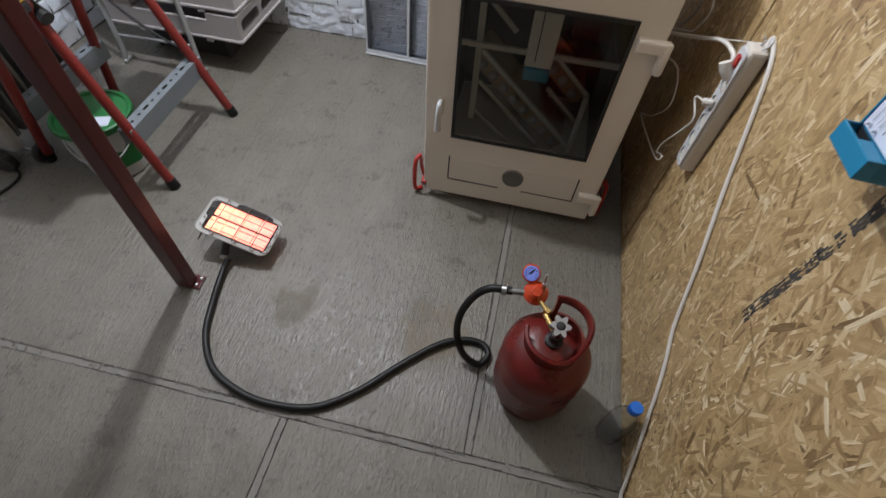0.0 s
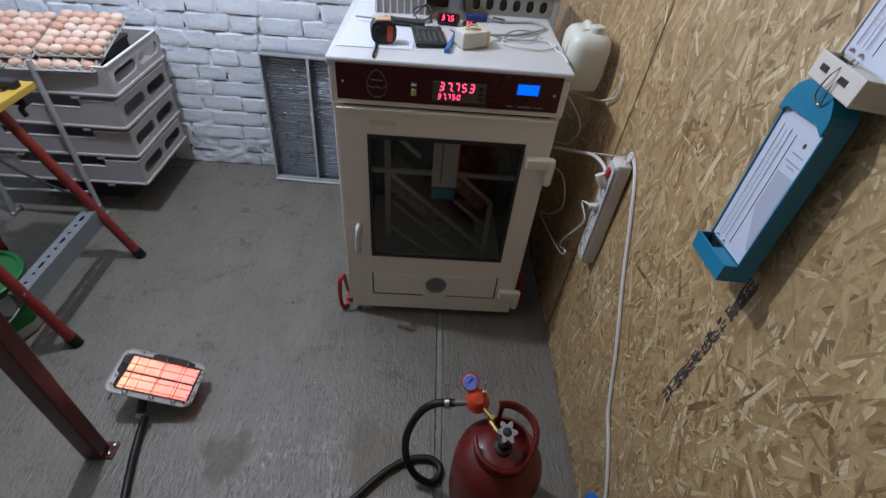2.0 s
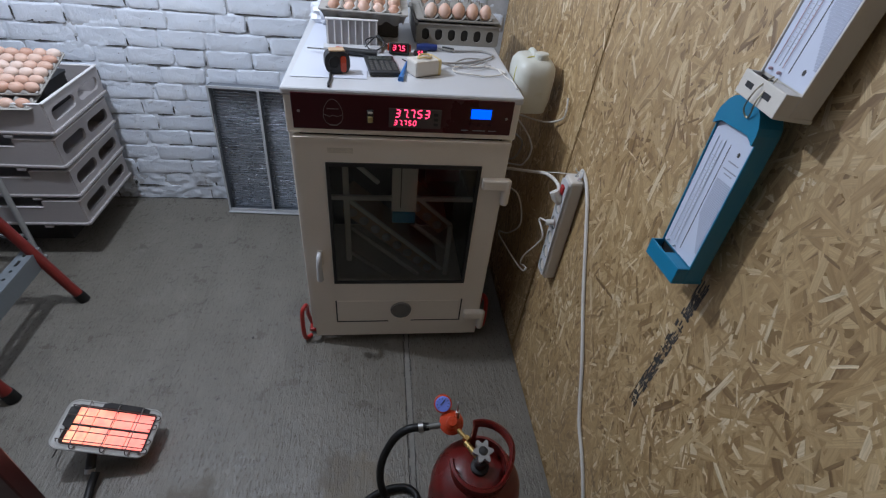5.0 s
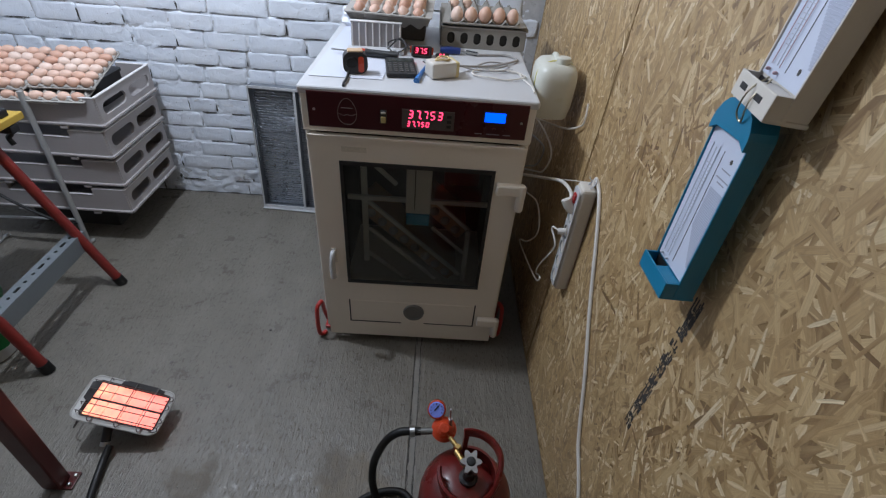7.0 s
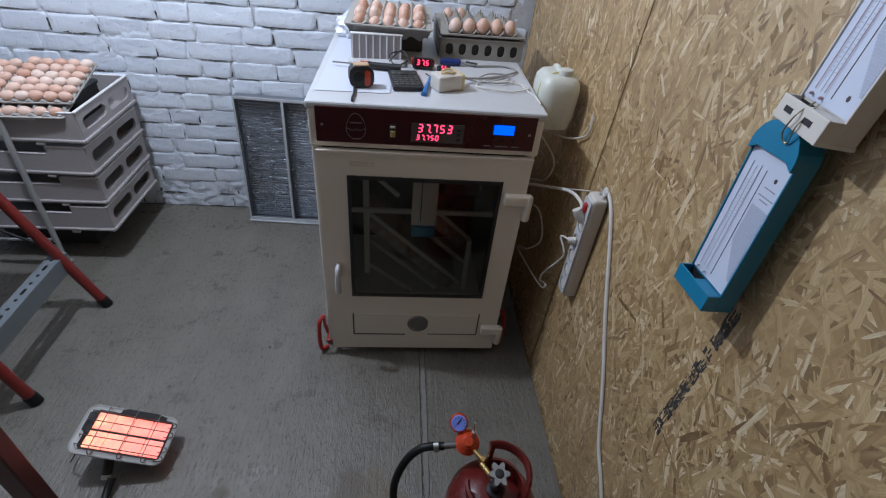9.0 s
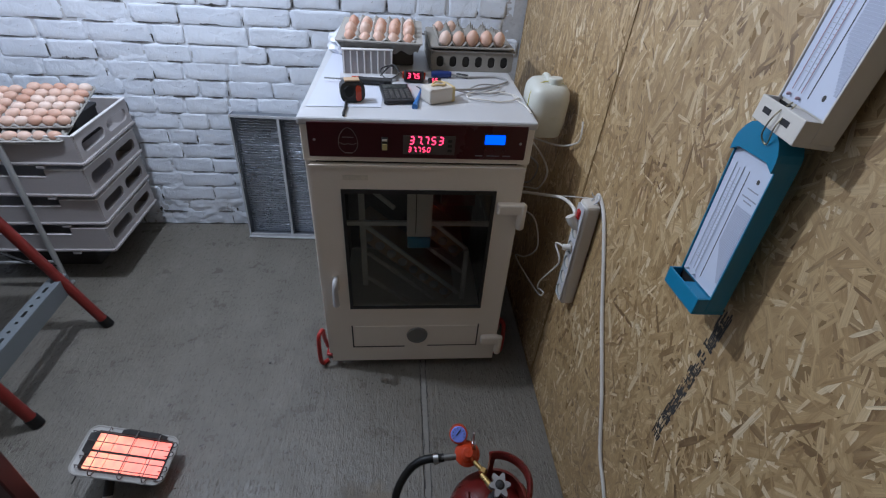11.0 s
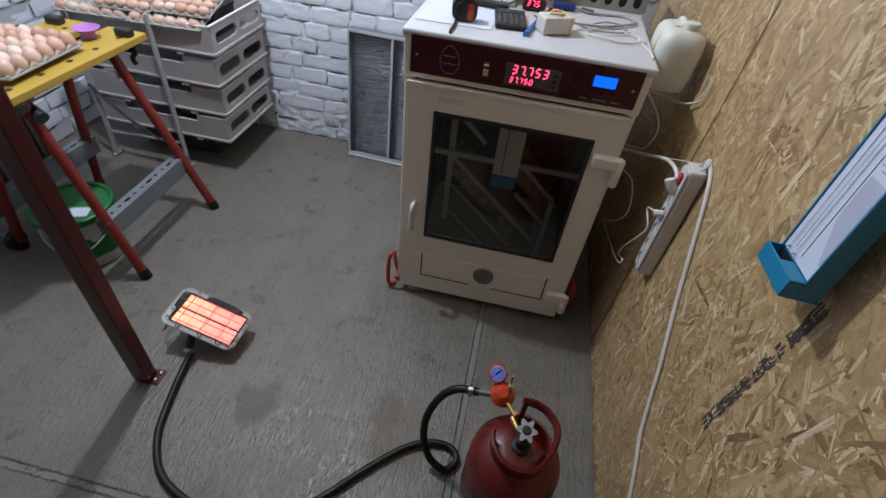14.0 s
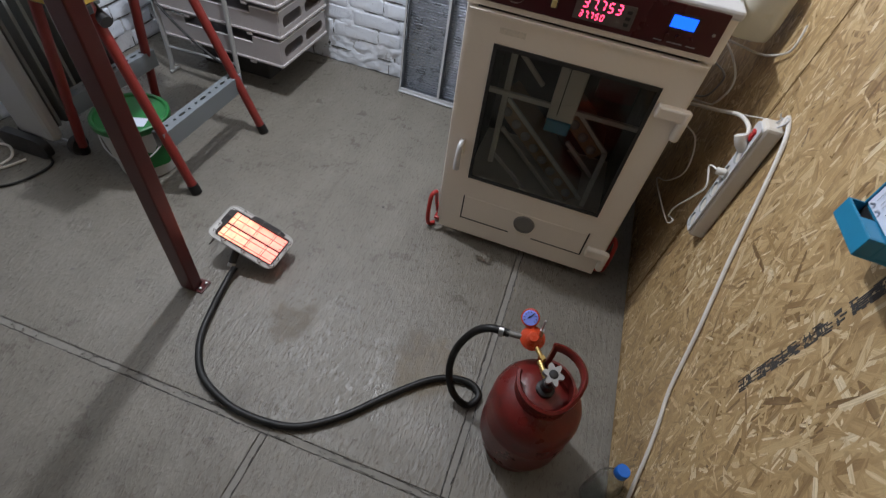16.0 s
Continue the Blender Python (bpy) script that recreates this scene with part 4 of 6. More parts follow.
def gas_cylinder():
    g = thing("gas_cylinder", "worn red steel gas cylinder standing on the floor", "gas cylinder", pose(-0.293, -1.634, 0))
    R = 0.113
    prof = [(0, 0.018), (0.085, 0.018), (0.090, 0.0), (0.096, 0.0), (0.098, 0.03), (R - 0.006, 0.052), (R, 0.075), (R, 0.160), (R + 0.0012, 0.166), (R, 0.172), (R, 0.232), (R - 0.004, 0.258), (R - 0.016, 0.283), (R - 0.040, 0.303), (0.045, 0.314), (0.03, 0.316), (0, 0.316)]
    part("body", lathe(prof, 40), RED_BOTTLE, g, "", True)
    # collar: a low band in front that rises into a slotted grip behind
    bm = bmesh.new()
    cr, n = 0.064, 54
    grid = []
    for k in range(n + 1):
        a = 172 + 292 * k / n
        s = min(1, max(0, (a - 285) / 85))
        s = s * s * (3 - 2 * s)
        lo, hi = 0.300, 0.350 + 0.064 * s
        c, sn = math.cos(radians(a)), math.sin(radians(a))
        q = cr - 0.004 * s
        grid.append((a, [bm.verts.new((r * c, r * sn, z)) for r, z in ((q, lo), (q, lo + 0.4 * (hi - lo)), (q, hi - 0.018), (q, hi - 0.002), (q + 0.005, hi + 0.004), (q + 0.011, hi), (q + 0.011, hi - 0.010), (q + 0.006, hi - 0.018), (q + 0.006, lo + 0.4 * (hi - lo)), (q + 0.006, lo))]))
    for (a, p), (_, r) in zip(grid, grid[1:]):
        for k in range(9):
            if 335 < a < 448 and k in (1, 7):
                continue
            bm.faces.new((p[k], r[k], r[k + 1], p[k + 1]))
        if 335 < a < 448:
            bm.faces.new((p[1], r[1], r[8], p[8]))
            bm.faces.new((p[2], p[7], r[7], r[2]))
    bm.faces.new(grid[0][1])
    bm.faces.new(grid[-1][1][::-1])
    part("collar", bm, RED_BOTTLE, g, "red guard collar with a slotted hand grip", True)
    part("valve_neck", lathe([(0.022, 0.312), (0.022, 0.325), (0.015, 0.330), (0.015, 0.352), (0.011, 0.356), (0.011, 0.372), (0, 0.372)], 18), BLACK, g, "", True)
    star = [((0.020 + 0.0050 * math.cos(6 * t)) * math.cos(t), (0.023 + 0.0055 * math.cos(6 * t)) * math.sin(t)) for t in np.linspace(0, math.tau, 60, endpoint=False)]
    knob = part("valve_knob", sheet(star, [], 0.014, Matrix.Translation((0.000, 0.006, 0.376)) @ pose(0, 0, 0, 10, 0, 0)), paint("grey_knob", (0.30, 0.30, 0.30), 0.4, 0.5, 0.15), g, "grey star-shaped hand wheel")
    part("knob_cap", lathe([(0, 0.018), (0.008, 0.017), (0.011, 0.014), (0.011, 0.012)], 16, Matrix.Translation((0.000, 0.006, 0.376)) @ pose(0, 0, 0, 10, 0, 0)), BLACK, knob)
    part("outlet", sweep([(-0.004, 0.010, 0.343), (-0.030, 0.052, 0.343)], 0.0075, 12), BRASS, g, "", True)
    return g


gas_cylinder()


FERRULE = paint("dull_ferrule", (0.20, 0.20, 0.19), 0.4, 0.5)


def regulator():
    r = thing("gas_regulator", "orange gas regulator with a pressure gauge", "regulator", pose(-0.345, -1.540, 0.335))
    part("inlet_pipe", sweep([(0.030, -0.038, 0.008), (0.006, -0.008, 0.010)], 0.0055, 12), BRASS, r, "brass inlet pipe", True)
    part("inlet_nut", lathe([(0, -0.006), (0.0095, -0.006), (0.0095, 0.006), (0, 0.006)], 6, Matrix.Translation((0.026, -0.034, 0.008)) @ Matrix.Rotation(radians(-38), 4, "Z") @ Matrix.Rotation(radians(90), 4, "X")), BRASS, r)
    part("body", lathe([(0, -0.020), (0.012, -0.020), (0.015, -0.010), (0.028, -0.004), (0.029, 0.004), (0.024, 0.009), (0.015, 0.020), (0.011, 0.024), (0, 0.024)], 28, Matrix.Translation((-0.008, 0.010, 0.012)) @ pose(0, 0, 0, 22, 0, 0)), ORANGE, r, "", True)
    part("set_screw", sweep([(0.006, 0.014, 0.020), (0.003, 0.018, 0.088)], 0.0026, 10), STEEL, r, "", True)
    part("screw_sleeve", sweep([(0.007, 0.013, 0.016), (0.005, 0.016, 0.052)], 0.0056, 12), STEEL, r, "", True)
    part("rim_ring", sweep([(-0.008 + 0.0285 * math.cos(t), 0.010 + 0.0285 * math.sin(t) * 0.93, 0.013 + 0.0285 * math.sin(t) * 0.37) for t in np.linspace(0, math.tau, 29)[:-1]], 0.0028, 8, True), ORANGE, r, "", True)
    g = part("gauge_case", lathe([(0, -0.012), (0.021, -0.012), (0.023, -0.008), (0.023, 0.008), (0.021, 0.010), (0, 0.010)], 28, Matrix.Translation((-0.028, 0.048, 0.040)) @ pose(0, 0, 0, 42, -8, 0)), ORANGE, r, "round pressure gauge", True)
    m = Matrix.Translation((-0.028, 0.048, 0.040)) @ pose(0, 0, 0, 42, -8, 0)
    part("gauge_face", lathe([(0, 0.0115), (0.018, 0.0115), (0.0195, 0.010)], 28, m), paint("bluish_dial", (0.22, 0.30, 0.86), 0.18), g, "pale blue gauge dial")
    part("needle", box(0.003, 0.003, 0.0125, 0.016, 0.0024, 0.0012, m=m @ Matrix.Rotation(radians(45), 4, "Z")), BLACK, g)
    bm = bmesh.new()
    for k in range(9):
        box(0.0145, 0, 0.0122, 0.004, 0.0012, 0.0008, m=m @ Matrix.Rotation(radians(-30 + 30 * k), 4, "Z"), bm=bm)
    tagged(part("dial_marks", bm, INK_DARK, g), kind="stuff")
    part("gauge_stem", sweep([(-0.028, 0.048, 0.038), (-0.012, 0.020, 0.015)], 0.008, 10), ORANGE, r, "", True)
    part("hose_tail", sweep([(-0.030, 0.008, 0.008), (-0.075, 0.006, 0.004)], 0.0085, 12), FERRULE, r, "", True)


regulator()
hose = thing("gas_hose", "thick black rubber hose looping over the floor", "hose", pose(0, 0, 0))
part("tube", sweep(glide([(-1.324, -1.447, 0.033), (-1.326, -1.492, 0.018), (-1.304, -1.60, 0.0125), (-1.268, -1.71, 0.0125), (-1.195, -1.800, 0.0125), (-1.085, -1.846, 0.0125), (-0.980, -1.855, 0.0125),
                          (-0.870, -1.835, 0.0125), (-0.770, -1.765, 0.0125), (-0.680, -1.668, 0.0125), (-0.590, -1.580, 0.0125), (-0.520, -1.540, 0.0125), (-0.455, -1.535, 0.0125),
                          (-0.425, -1.565, 0.0125), (-0.450, -1.605, 0.016), (-0.500, -1.596, 0.045), (-0.528, -1.570, 0.110), (-0.528, -1.552, 0.200), (-0.500, -1.540, 0.290), (-0.462, -1.534, 0.332), (-0.410, -1.533, 0.338)], 8), 0.0103, 14), RUBBER, hose, "", True)
part("hose_clip", sweep([(-0.436, -1.5335, 0.336), (-0.424, -1.5333, 0.3375)], 0.0138, 16), STEEL, hose, "steel hose clip", True)

# ---- gauges on the strand board ----


SCALE_INK = paint("scale_ink", (0.42, 0.43, 0.48), 0.6, 0, 0.08)


def hygrometer(material, m, label, hue):
    h = thing("hygrometer", label, "hygrometer", m, group="hygrometers on the board")
    # local: x across, y up, z out of the wall
    crown = [(0.060, 0.248), (0.057, 0.258), (0.046, 0.272), (0.034, 0.280), (0.020, 0.284), (-0.020, 0.284), (-0.034, 0.280), (-0.046, 0.272), (-0.057, 0.258), (-0.060, 0.248)]
    top = [(-0.060, 0.002), (0.060, 0.002), *crown]
    case = part("case", sheet(top, [], 0.030, Matrix.Translation((0, 0, 0.004))), material, h)
    for s in (-1, 1):
        part("side_rim", box(s * 0.0580, 0.120, 0.0365, 0.004, 0.240, 0.007, 0.0012), material, case)
    part("head", sheet([(-0.060, 0.234), (-0.040, 0.243), (0.040, 0.243), (0.060, 0.234), *crown], [], 0.013, Matrix.Translation((0, 0, 0.034))), material, case)
    bm = bmesh.new()
    box(0, -0.0015, 0.031, 0.1196, 0.006, 0.062, 0.002, bm=bm)
    box(0, 0.0110, 0.0620, 0.1190, 0.030, 0.004, 0.0015, bm=bm)
    for s in (-1, 1):
        box(s * 0.0572, 0.0125, 0.0475, 0.004, 0.026, 0.0262, 0.001, bm=bm)
    cup = part("water_cup", bm, material, case)
    part("cup_shade", box(-0.030, 0.014, 0.0362, 0.048, 0.018, 0.002), BLACK, cup)
    part("cup_cover", box(0.0255, 0.0130, 0.0475, 0.0585, 0.024, 0.0240, 0.001), material, cup)
    card = part("scale_card", box(0, 0.134, 0.0360, 0.111, 0.214, 0.002), PAPER, case, "white printed scale card")
    for x in (-0.038, -0.014):
        t = part("thermometer_tube", sweep([(x, 0.040, 0.0395), (x, 0.220, 0.0380)], 0.0007, 8), hue, card, "thin thermometer tube", True)
        part("bulb", lathe([(0, -0.004), (0.0016, -0.003), (0.0022, 0), (0.0016, 0.003), (0, 0.004)], 10, Matrix.Translation((x, 0.034, 0.041))), hue, t)
    part("scale_line", box(-0.026, 0.128, 0.0373, 0.0008, 0.176, 0.0008), SCALE_INK, card)
    part("scale_line", box(0.002, 0.128, 0.0373, 0.0012, 0.180, 0.0008), INK_DARK, card)
    bm = bmesh.new()
    for k in range(26):
        for x, ww in ((-0.032, 0.006), (-0.020, 0.006)):
            box(x, 0.062 + k * 0.0052, 0.0373, ww if k % 5 == 0 else ww * 0.6, 0.0009, 0.0006, bm=bm)
    tagged(part("scale_print", bm, SCALE_INK, card), kind="stuff")
    bm = bmesh.new()
    for k in range(38):
        ln = 0.044 if k < 20 else 0.044 - 0.0021 * (k - 19)
        box(0.030 + (0.044 - ln) / 2, 0.168 - k * 0.0031, 0.0373, ln, 0.0028, 0.0006, bm=bm)
    tagged(part("table_print", bm, paint("pale_print", (0.41, 0.44, 0.54), 0.6, 0, 0.08), card), kind="stuff")
    for y, ww in ((0.198, 0.030), (0.186, 0.040), (0.180, 0.024)):
        part("print_bar", box(0.030, y, 0.0373, ww, 0.0018, 0.0006), INK, card)
    part("drop_mark", lathe([(0, 0.0008), (0.0035, 0.0006), (0.0035, 0)], 12, Matrix.Translation((0.032, 0.212 if material is BLUE else 0.046, 0.037))), INK_DARK, card)
    return h


H1 = hygrometer(BLUE, Matrix.Translation((-0.022, -1.619, 0.953)) @ FACE_W @ pose(0, 0, 0, -2.2, 0, 3.6) @ Matrix.Diagonal((0.74, 0.986, 0.83, 1)), "turquoise hygrometer hanging on the strand board", paint("glass_tube", (0.58, 0.60, 0.66), 0.2))
H2 = hygrometer(IVORY, Matrix.Translation((-0.003, -1.624, 1.233)) @ FACE_W @ pose(0, 0, 0, -4.0, -6.0, 0) @ Matrix.Diagonal((0.797, 1.05, 0.82, 1)), "ivory hygrometer fixed above the turquoise one", paint("red_capillary", (0.52, 0.34, 0.36), 0.4))
for x in (-0.030, 0.022):
    part("slot", box(x, 0.012, 0.0644, 0.020, 0.007, 0.0012), BLACK, H2)
part("hanging_wire", sweep(glide([(-0.006, 0.030, 0.050), (0.000, 0.014, 0.070), (-0.010, -0.012, 0.066), (0.004, -0.020, 0.060), (0.012, 0.006, 0.068), (0.004, 0.030, 0.050)], 6), 0.0013, 6), paint("bare_wire", (0.30, 0.26, 0.18), 0.4, 0.8), H2, "twisted hanging wire")


def power_strip():
    s = thing("power_strip", "white five-way socket strip hung on the board", "power strip", Matrix.Translation((-0.006, -1.135, 0.500)) @ FACE_W)
    L = 0.335
    part("body", box(0, L / 2, 0.021, 0.052, L, 0.040, 0.008), IVORY, s)
    holes = [rounded(0.040, 0.040, 0.0199, 8, 0, 0.035 + k * 0.052) for k in range(5)]
    part("face", sheet(rounded(0.046, L - 0.016, 0.010, 4, 0, L / 2), holes, 0.004, Matrix.Translation((0, 0, 0.0410))), WHITE, s)
    for k in range(5):
        y = 0.035 + k * 0.052
        sk = part("socket", lathe([(0.021, 0.0), (0.021, 0.003), (0.018, 0.003), (0.017, -0.010), (0, -0.010)], 24, Matrix.Translation((0, y, 0.0418))), paint("socket_grey", (0.34, 0.36, 0.35), 0.5), s, "", True)
        for dx in (-0.0095, 0.0095):
            part("pin_hole", lathe([(0, 0.0006), (0.0028, 0.0006), (0.0028, 0)], 10, Matrix.Translation((dx * 0.72, y + dx * 0.72, 0.0325))), BLACK, sk)
    part("rocker_switch", box(0, L - 0.036, 0.0455, 0.018, 0.026, 0.010, 0.003), paint("red_rocker", (0.40, 0.02, 0.02), 0.3), s, "red rocker switch")
    part("hook", sweep(glide([(0.010, L - 0.004, 0.02), (0.014, L + 0.012, 0.010), (0.0, L + 0.020, 0.004), (-0.010, L + 0.008, 0.012), (-0.006, L - 0.004, 0.02)], 5), 0.0018, 6), GALV, s, "", True)


power_strip()

# ---- eggs and pulp trays ----


def egg_mesh():
    prof = [(0, -0.0275)]
    for k in range(1, 12):
        t = math.pi * k / 12
        prof.append((0.0222 * math.sin(t) * (1 + 0.10 * math.cos(t)), -0.0285 * math.cos(t)))
    prof.append((0, 0.0295))
    ob = part("egg", lathe(prof, 18), SHELL, None, "", True)
    return ob


EGG = egg_mesh()
EGG_USED = []


def put_egg(m, label, group):
    if not EGG_USED:
        EGG.matrix_basis = m
        ob = EGG
    else:
        ob = EGG.copy()
        scene.collection.objects.link(ob)
        ob.matrix_basis = m
    tagged(ob, label, "egg", group)
    EGG_USED.append(ob)


def tray_mesh(nx, ny, pitch=0.047, depth=0.030, per=8, wall=0.0022, spike=0.010):
    """Pulp tray: cups between pegs, as a two-sided shell with a wavy edge."""
    bm = bmesh.new()
    W, H = nx * per, ny * per
    top, low = [], []
    for j in range(H + 1):
        ra, rb = [], []
        for i in range(W + 1):
            u, v = i / per, j / per
            a, b = math.cos(math.tau * u), math.cos(math.tau * v)
            h = 0.5 * depth * (a + b) / 2
            peg = max(0, a) ** 3 * max(0, b) ** 3
            h += spike * peg
            h = max(h, -0.42 * depth)
            edge = min(i, j, W - i, H - j)
            if edge == 0:
                h = 0.002 + 0.3 * h
            x, y = (u - nx / 2) * pitch, (v - ny / 2) * pitch
            ra.append(bm.verts.new((x, y, h)))
            rb.append(bm.verts.new((x, y, h - wall)))
        top.append(ra)
        low.append(rb)
    for j in range(H):
        for i in range(W):
            bm.faces.new((top[j][i], top[j][i + 1], top[j + 1][i + 1], top[j + 1][i]))
            bm.faces.new((low[j][i], low[j + 1][i], low[j + 1][i + 1], low[j][i + 1]))
    for i in range(W):
        bm.faces.new((top[0][i], low[0][i], low[0][i + 1], top[0][i + 1]))
        bm.faces.new((top[H][i], top[H][i + 1], low[H][i + 1], low[H][i]))
    for j in range(H):
        bm.faces.new((top[j][0], top[j + 1][0], low[j + 1][0], low[j][0]))
        bm.faces.new((top[j][W], low[j][W], low[j + 1][W], top[j + 1][W]))
    return bm


def tray_rim(nx, ny, pitch=0.047, margin=0.005):
    """The folded edge of a tray."""
    w, h = nx * pitch + 2 * margin, ny * pitch + 2 * min(margin, 0.010)
    return sheet(rounded(w, h, 0.012, 4), [rounded(nx * pitch - 0.006, ny * pitch - 0.006, 0.008, 4)], 0.004, Matrix.Translation((0, 0, -0.001)))


def egg_tray(m, nx, ny, filled, label, group, pitch=0.047, material=None, lift=0.0, spike=0.010, margin=0.005, size=1.0, sink=lambda j: 0.0, lying=0):
    t = thing("egg_tray", label, "egg tray", m, group="pulp egg trays")
    part("cup_sheet", tray_mesh(nx, ny, pitch, spike=spike), material or PULP, t, "", True)
    part("rim", tray_rim(nx, ny, pitch, margin), material or PULP, t)
    rng = random.Random(nx * 100 + ny + int(1000 * abs(m.translation.x)))
    for j in range(ny):
        for i in range(nx):
            if not filled(i, j):
                continue
            x, y = (i + 0.5 - nx / 2) * pitch, (j + 0.5 - ny / 2) * pitch
            e = m @ Matrix.Translation((x + rng.uniform(-.001, .001), y + rng.uniform(-.001, .001), 0.0165 + lift - sink(j) + rng.uniform(-.002, .003))) @ (pose(0, 0, 0, 0, 0, rng.gauss(0, 7)) @ pose(0, 0, 0, 0, lying + rng.gauss(0, 6), 0) if lying else pose(0, 0, 0, rng.gauss(0, 9), rng.gauss(0, 9), rng.uniform(0, 360))) @ Matrix.Diagonal((*[size * rng.uniform(0.94, 1.04)] * 2, size * rng.uniform(0.92, 1.06), 1))
            put_egg(e, "brown hen's egg sitting in a pulp tray", group)
    return t


every = lambda i, j: True
support = thing("support_box", "black plastic box inside the top crate", "box", pose(-2.02, -0.20, 0.574))
part("body", sheet(rounded(0.46, 0.19, 0.02, 4), [], 0.094, Matrix.Translation((0, 0, 0))), BLACK, support)
part("lid", sheet(rounded(0.47, 0.20, 0.02, 4), [], 0.010, Matrix.Translation((0, 0, 0.094))), BLACK, support)
front_row = lambda i, j: j == 0
egg_tray(pose(-1.884, -0.432, 0.676, 12, 0, 4), 6, 2, front_row, "pale pulp tray with eggs along its front edge", "eggs on the crates", 0.0485, None, -0.012, 0.006, 0.008, 0.86, lambda j: 0.0, 80)
egg_tray(pose(-2.196, -0.446, 0.677, 12, 0, 4), 6, 2, front_row, "pale pulp tray beside the first one, front row filled", "eggs on the crates", 0.0485, None, -0.012, 0.006, 0.008, 0.86, lambda j: 0.0, 80)
egg_tray(pose(-1.838, -0.300, 0.728, 12, 0, 5), 5, 6, every, "grey pulp tray full of eggs, tilted on the crates", "eggs on the crates", 0.0450, None, -0.003, 0.005, 0.004, 0.86, lambda j: 0.0, 78)
egg_tray(pose(-2.072, -0.335, 0.722, 12, 0, 5), 5, 6, every, "grey pulp tray full of eggs beside the first one", "eggs on the crates", 0.0450, None, -0.003, 0.005, 0.004, 0.86, lambda j: 0.0, 78)
egg_tray(pose(-2.022, -1.010, 0.7185, 0, 0, 3), 6, 6, every, "pale pulp tray of eggs on the workbench", "eggs on the workbench", 0.0485)

bowl = thing("bowl", "small violet plastic bowl on the workbench", "bowl", pose(-1.945, -0.765, 0.6995))
part("body", lathe([(0, 0.0), (0.020, 0.0), (0.024, 0.004), (0.020, 0.014), (0.030, 0.024), (0.042, 0.034), (0.043, 0.035), (0.041, 0.0355), (0.028, 0.026), (0, 0.020)], 28), paint("violet_plastic", (0.42, 0.16, 0.50), 0.4), bowl, "", True)

# ---- things on top of the incubator ----
TOPZ = 0.9745


def tray_stack():
    """Lower empty trays seen from the side, with a row of cups darkened by solid blocks."""
    s = thing("egg_tray_stack", "stack of empty grey pulp trays on the incubator", "egg tray", pose(-0.282, -0.372, TOPZ, 0, 0, 1.5))
    w, d, h = 0.278, 0.275, 0.062
    holes = [rounded(0.024, 0.036, 0.0118, 5, -w / 2 + 0.030 + k * 0.0435, 0.031) for k in range(6)]
    part("front_wall", sheet(rounded(w, h, 0.010, 3, 0, h / 2), holes, 0.004, Matrix.Translation((0, -d / 2, 0)) @ FACE_S), PULP_DARK, s)
    for sx in (-1, 1):
        part("side_wall", sheet(rounded(d - 0.012, h, 0.010, 3, 0, h / 2), [], 0.004, Matrix.Translation((sx * w / 2, 0, 0)) @ FACE_W), PULP_DARK, s)
    part("back_wall", sheet(rounded(w, h, 0.010, 3, 0, h / 2), [], 0.004, Matrix.Translation((0, d / 2, 0)) @ FACE_S), PULP_DARK, s)
    # solid dark blocks colour in the shade of the cup openings
    for k in range(6):
        part("hollow_shade", box(-w / 2 + 0.030 + k * 0.0435, -d / 2 + 0.022, 0.031, 0.030, 0.036, 0.042, 0.006), DARK, s)
    part("upper_lip", sheet(rounded(w + 0.014, d + 0.014, 0.014, 4), [rounded(w - 0.03, d - 0.03, 0.01, 3)], 0.004, Matrix.Translation((0, 0, h))), PULP_DARK, s)


tray_stack()
egg_tray(pose(-0.284, -0.372, TOPZ + 0.075, 0, 0, 1.5), 5, 6, lambda i, j: j == 0 or (j == 5 and i < 2), "nearly empty pulp tray with a row of eggs", "eggs on the incubator", 0.0455, PULP_DARK, 0.006, 0.024, 0.026, 0.93, lambda j: 0.016 if j else 0.0)
PROPPED = egg_tray(pose(-0.583, -0.465, TOPZ + 0.108, 2, 0.5, -1), 5, 6, lambda i, j: j < 4 and (i, j) != (0, 2), "grey pulp tray of eggs propped on the white unit", "eggs on the incubator", 0.0450, PULP, 0.0, 0.010, 0.022, 0.87, lambda j: 0.004 if j else 0.016)


def tray_skirt(tray, w, d, drop, lobes, material):
    """The scalloped sides of a pulp tray, hanging from its rim."""
    top, low = [], []
    bm = bmesh.new()
    for k in range(4):
        a = radians(90 * k - 90)
        half, out = (w / 2, d / 2) if k % 2 == 0 else (d / 2, w / 2)
        n = lobes * 6
        for i in range(n):
            u = -1 + 2 * i / n
            wave = 0.5 + 0.5 * math.cos(math.tau * lobes * (u + 1) / 2)
            for ring, inset, z in ((top, 0.0, 0.0), (low, 0.010 + 0.006 * wave, -drop * (1.0 - 0.30 * wave))):
                x, y = u * (half - inset), -(out - inset)
                c, sn = math.cos(a + math.pi / 2), math.sin(a + math.pi / 2)
                ring.append(bm.verts.new((x * c - y * sn, x * sn + y * c, z)))
    m = len(top)
    for i in range(m):
        bm.faces.new((top[i], low[i], low[(i + 1) % m], top[(i + 1) % m]))
    bmesh.ops.solidify(bm, geom=list(bm.faces), thickness=0.002)
    part("skirt", bm, material, tray, "scalloped pulp sides", True)


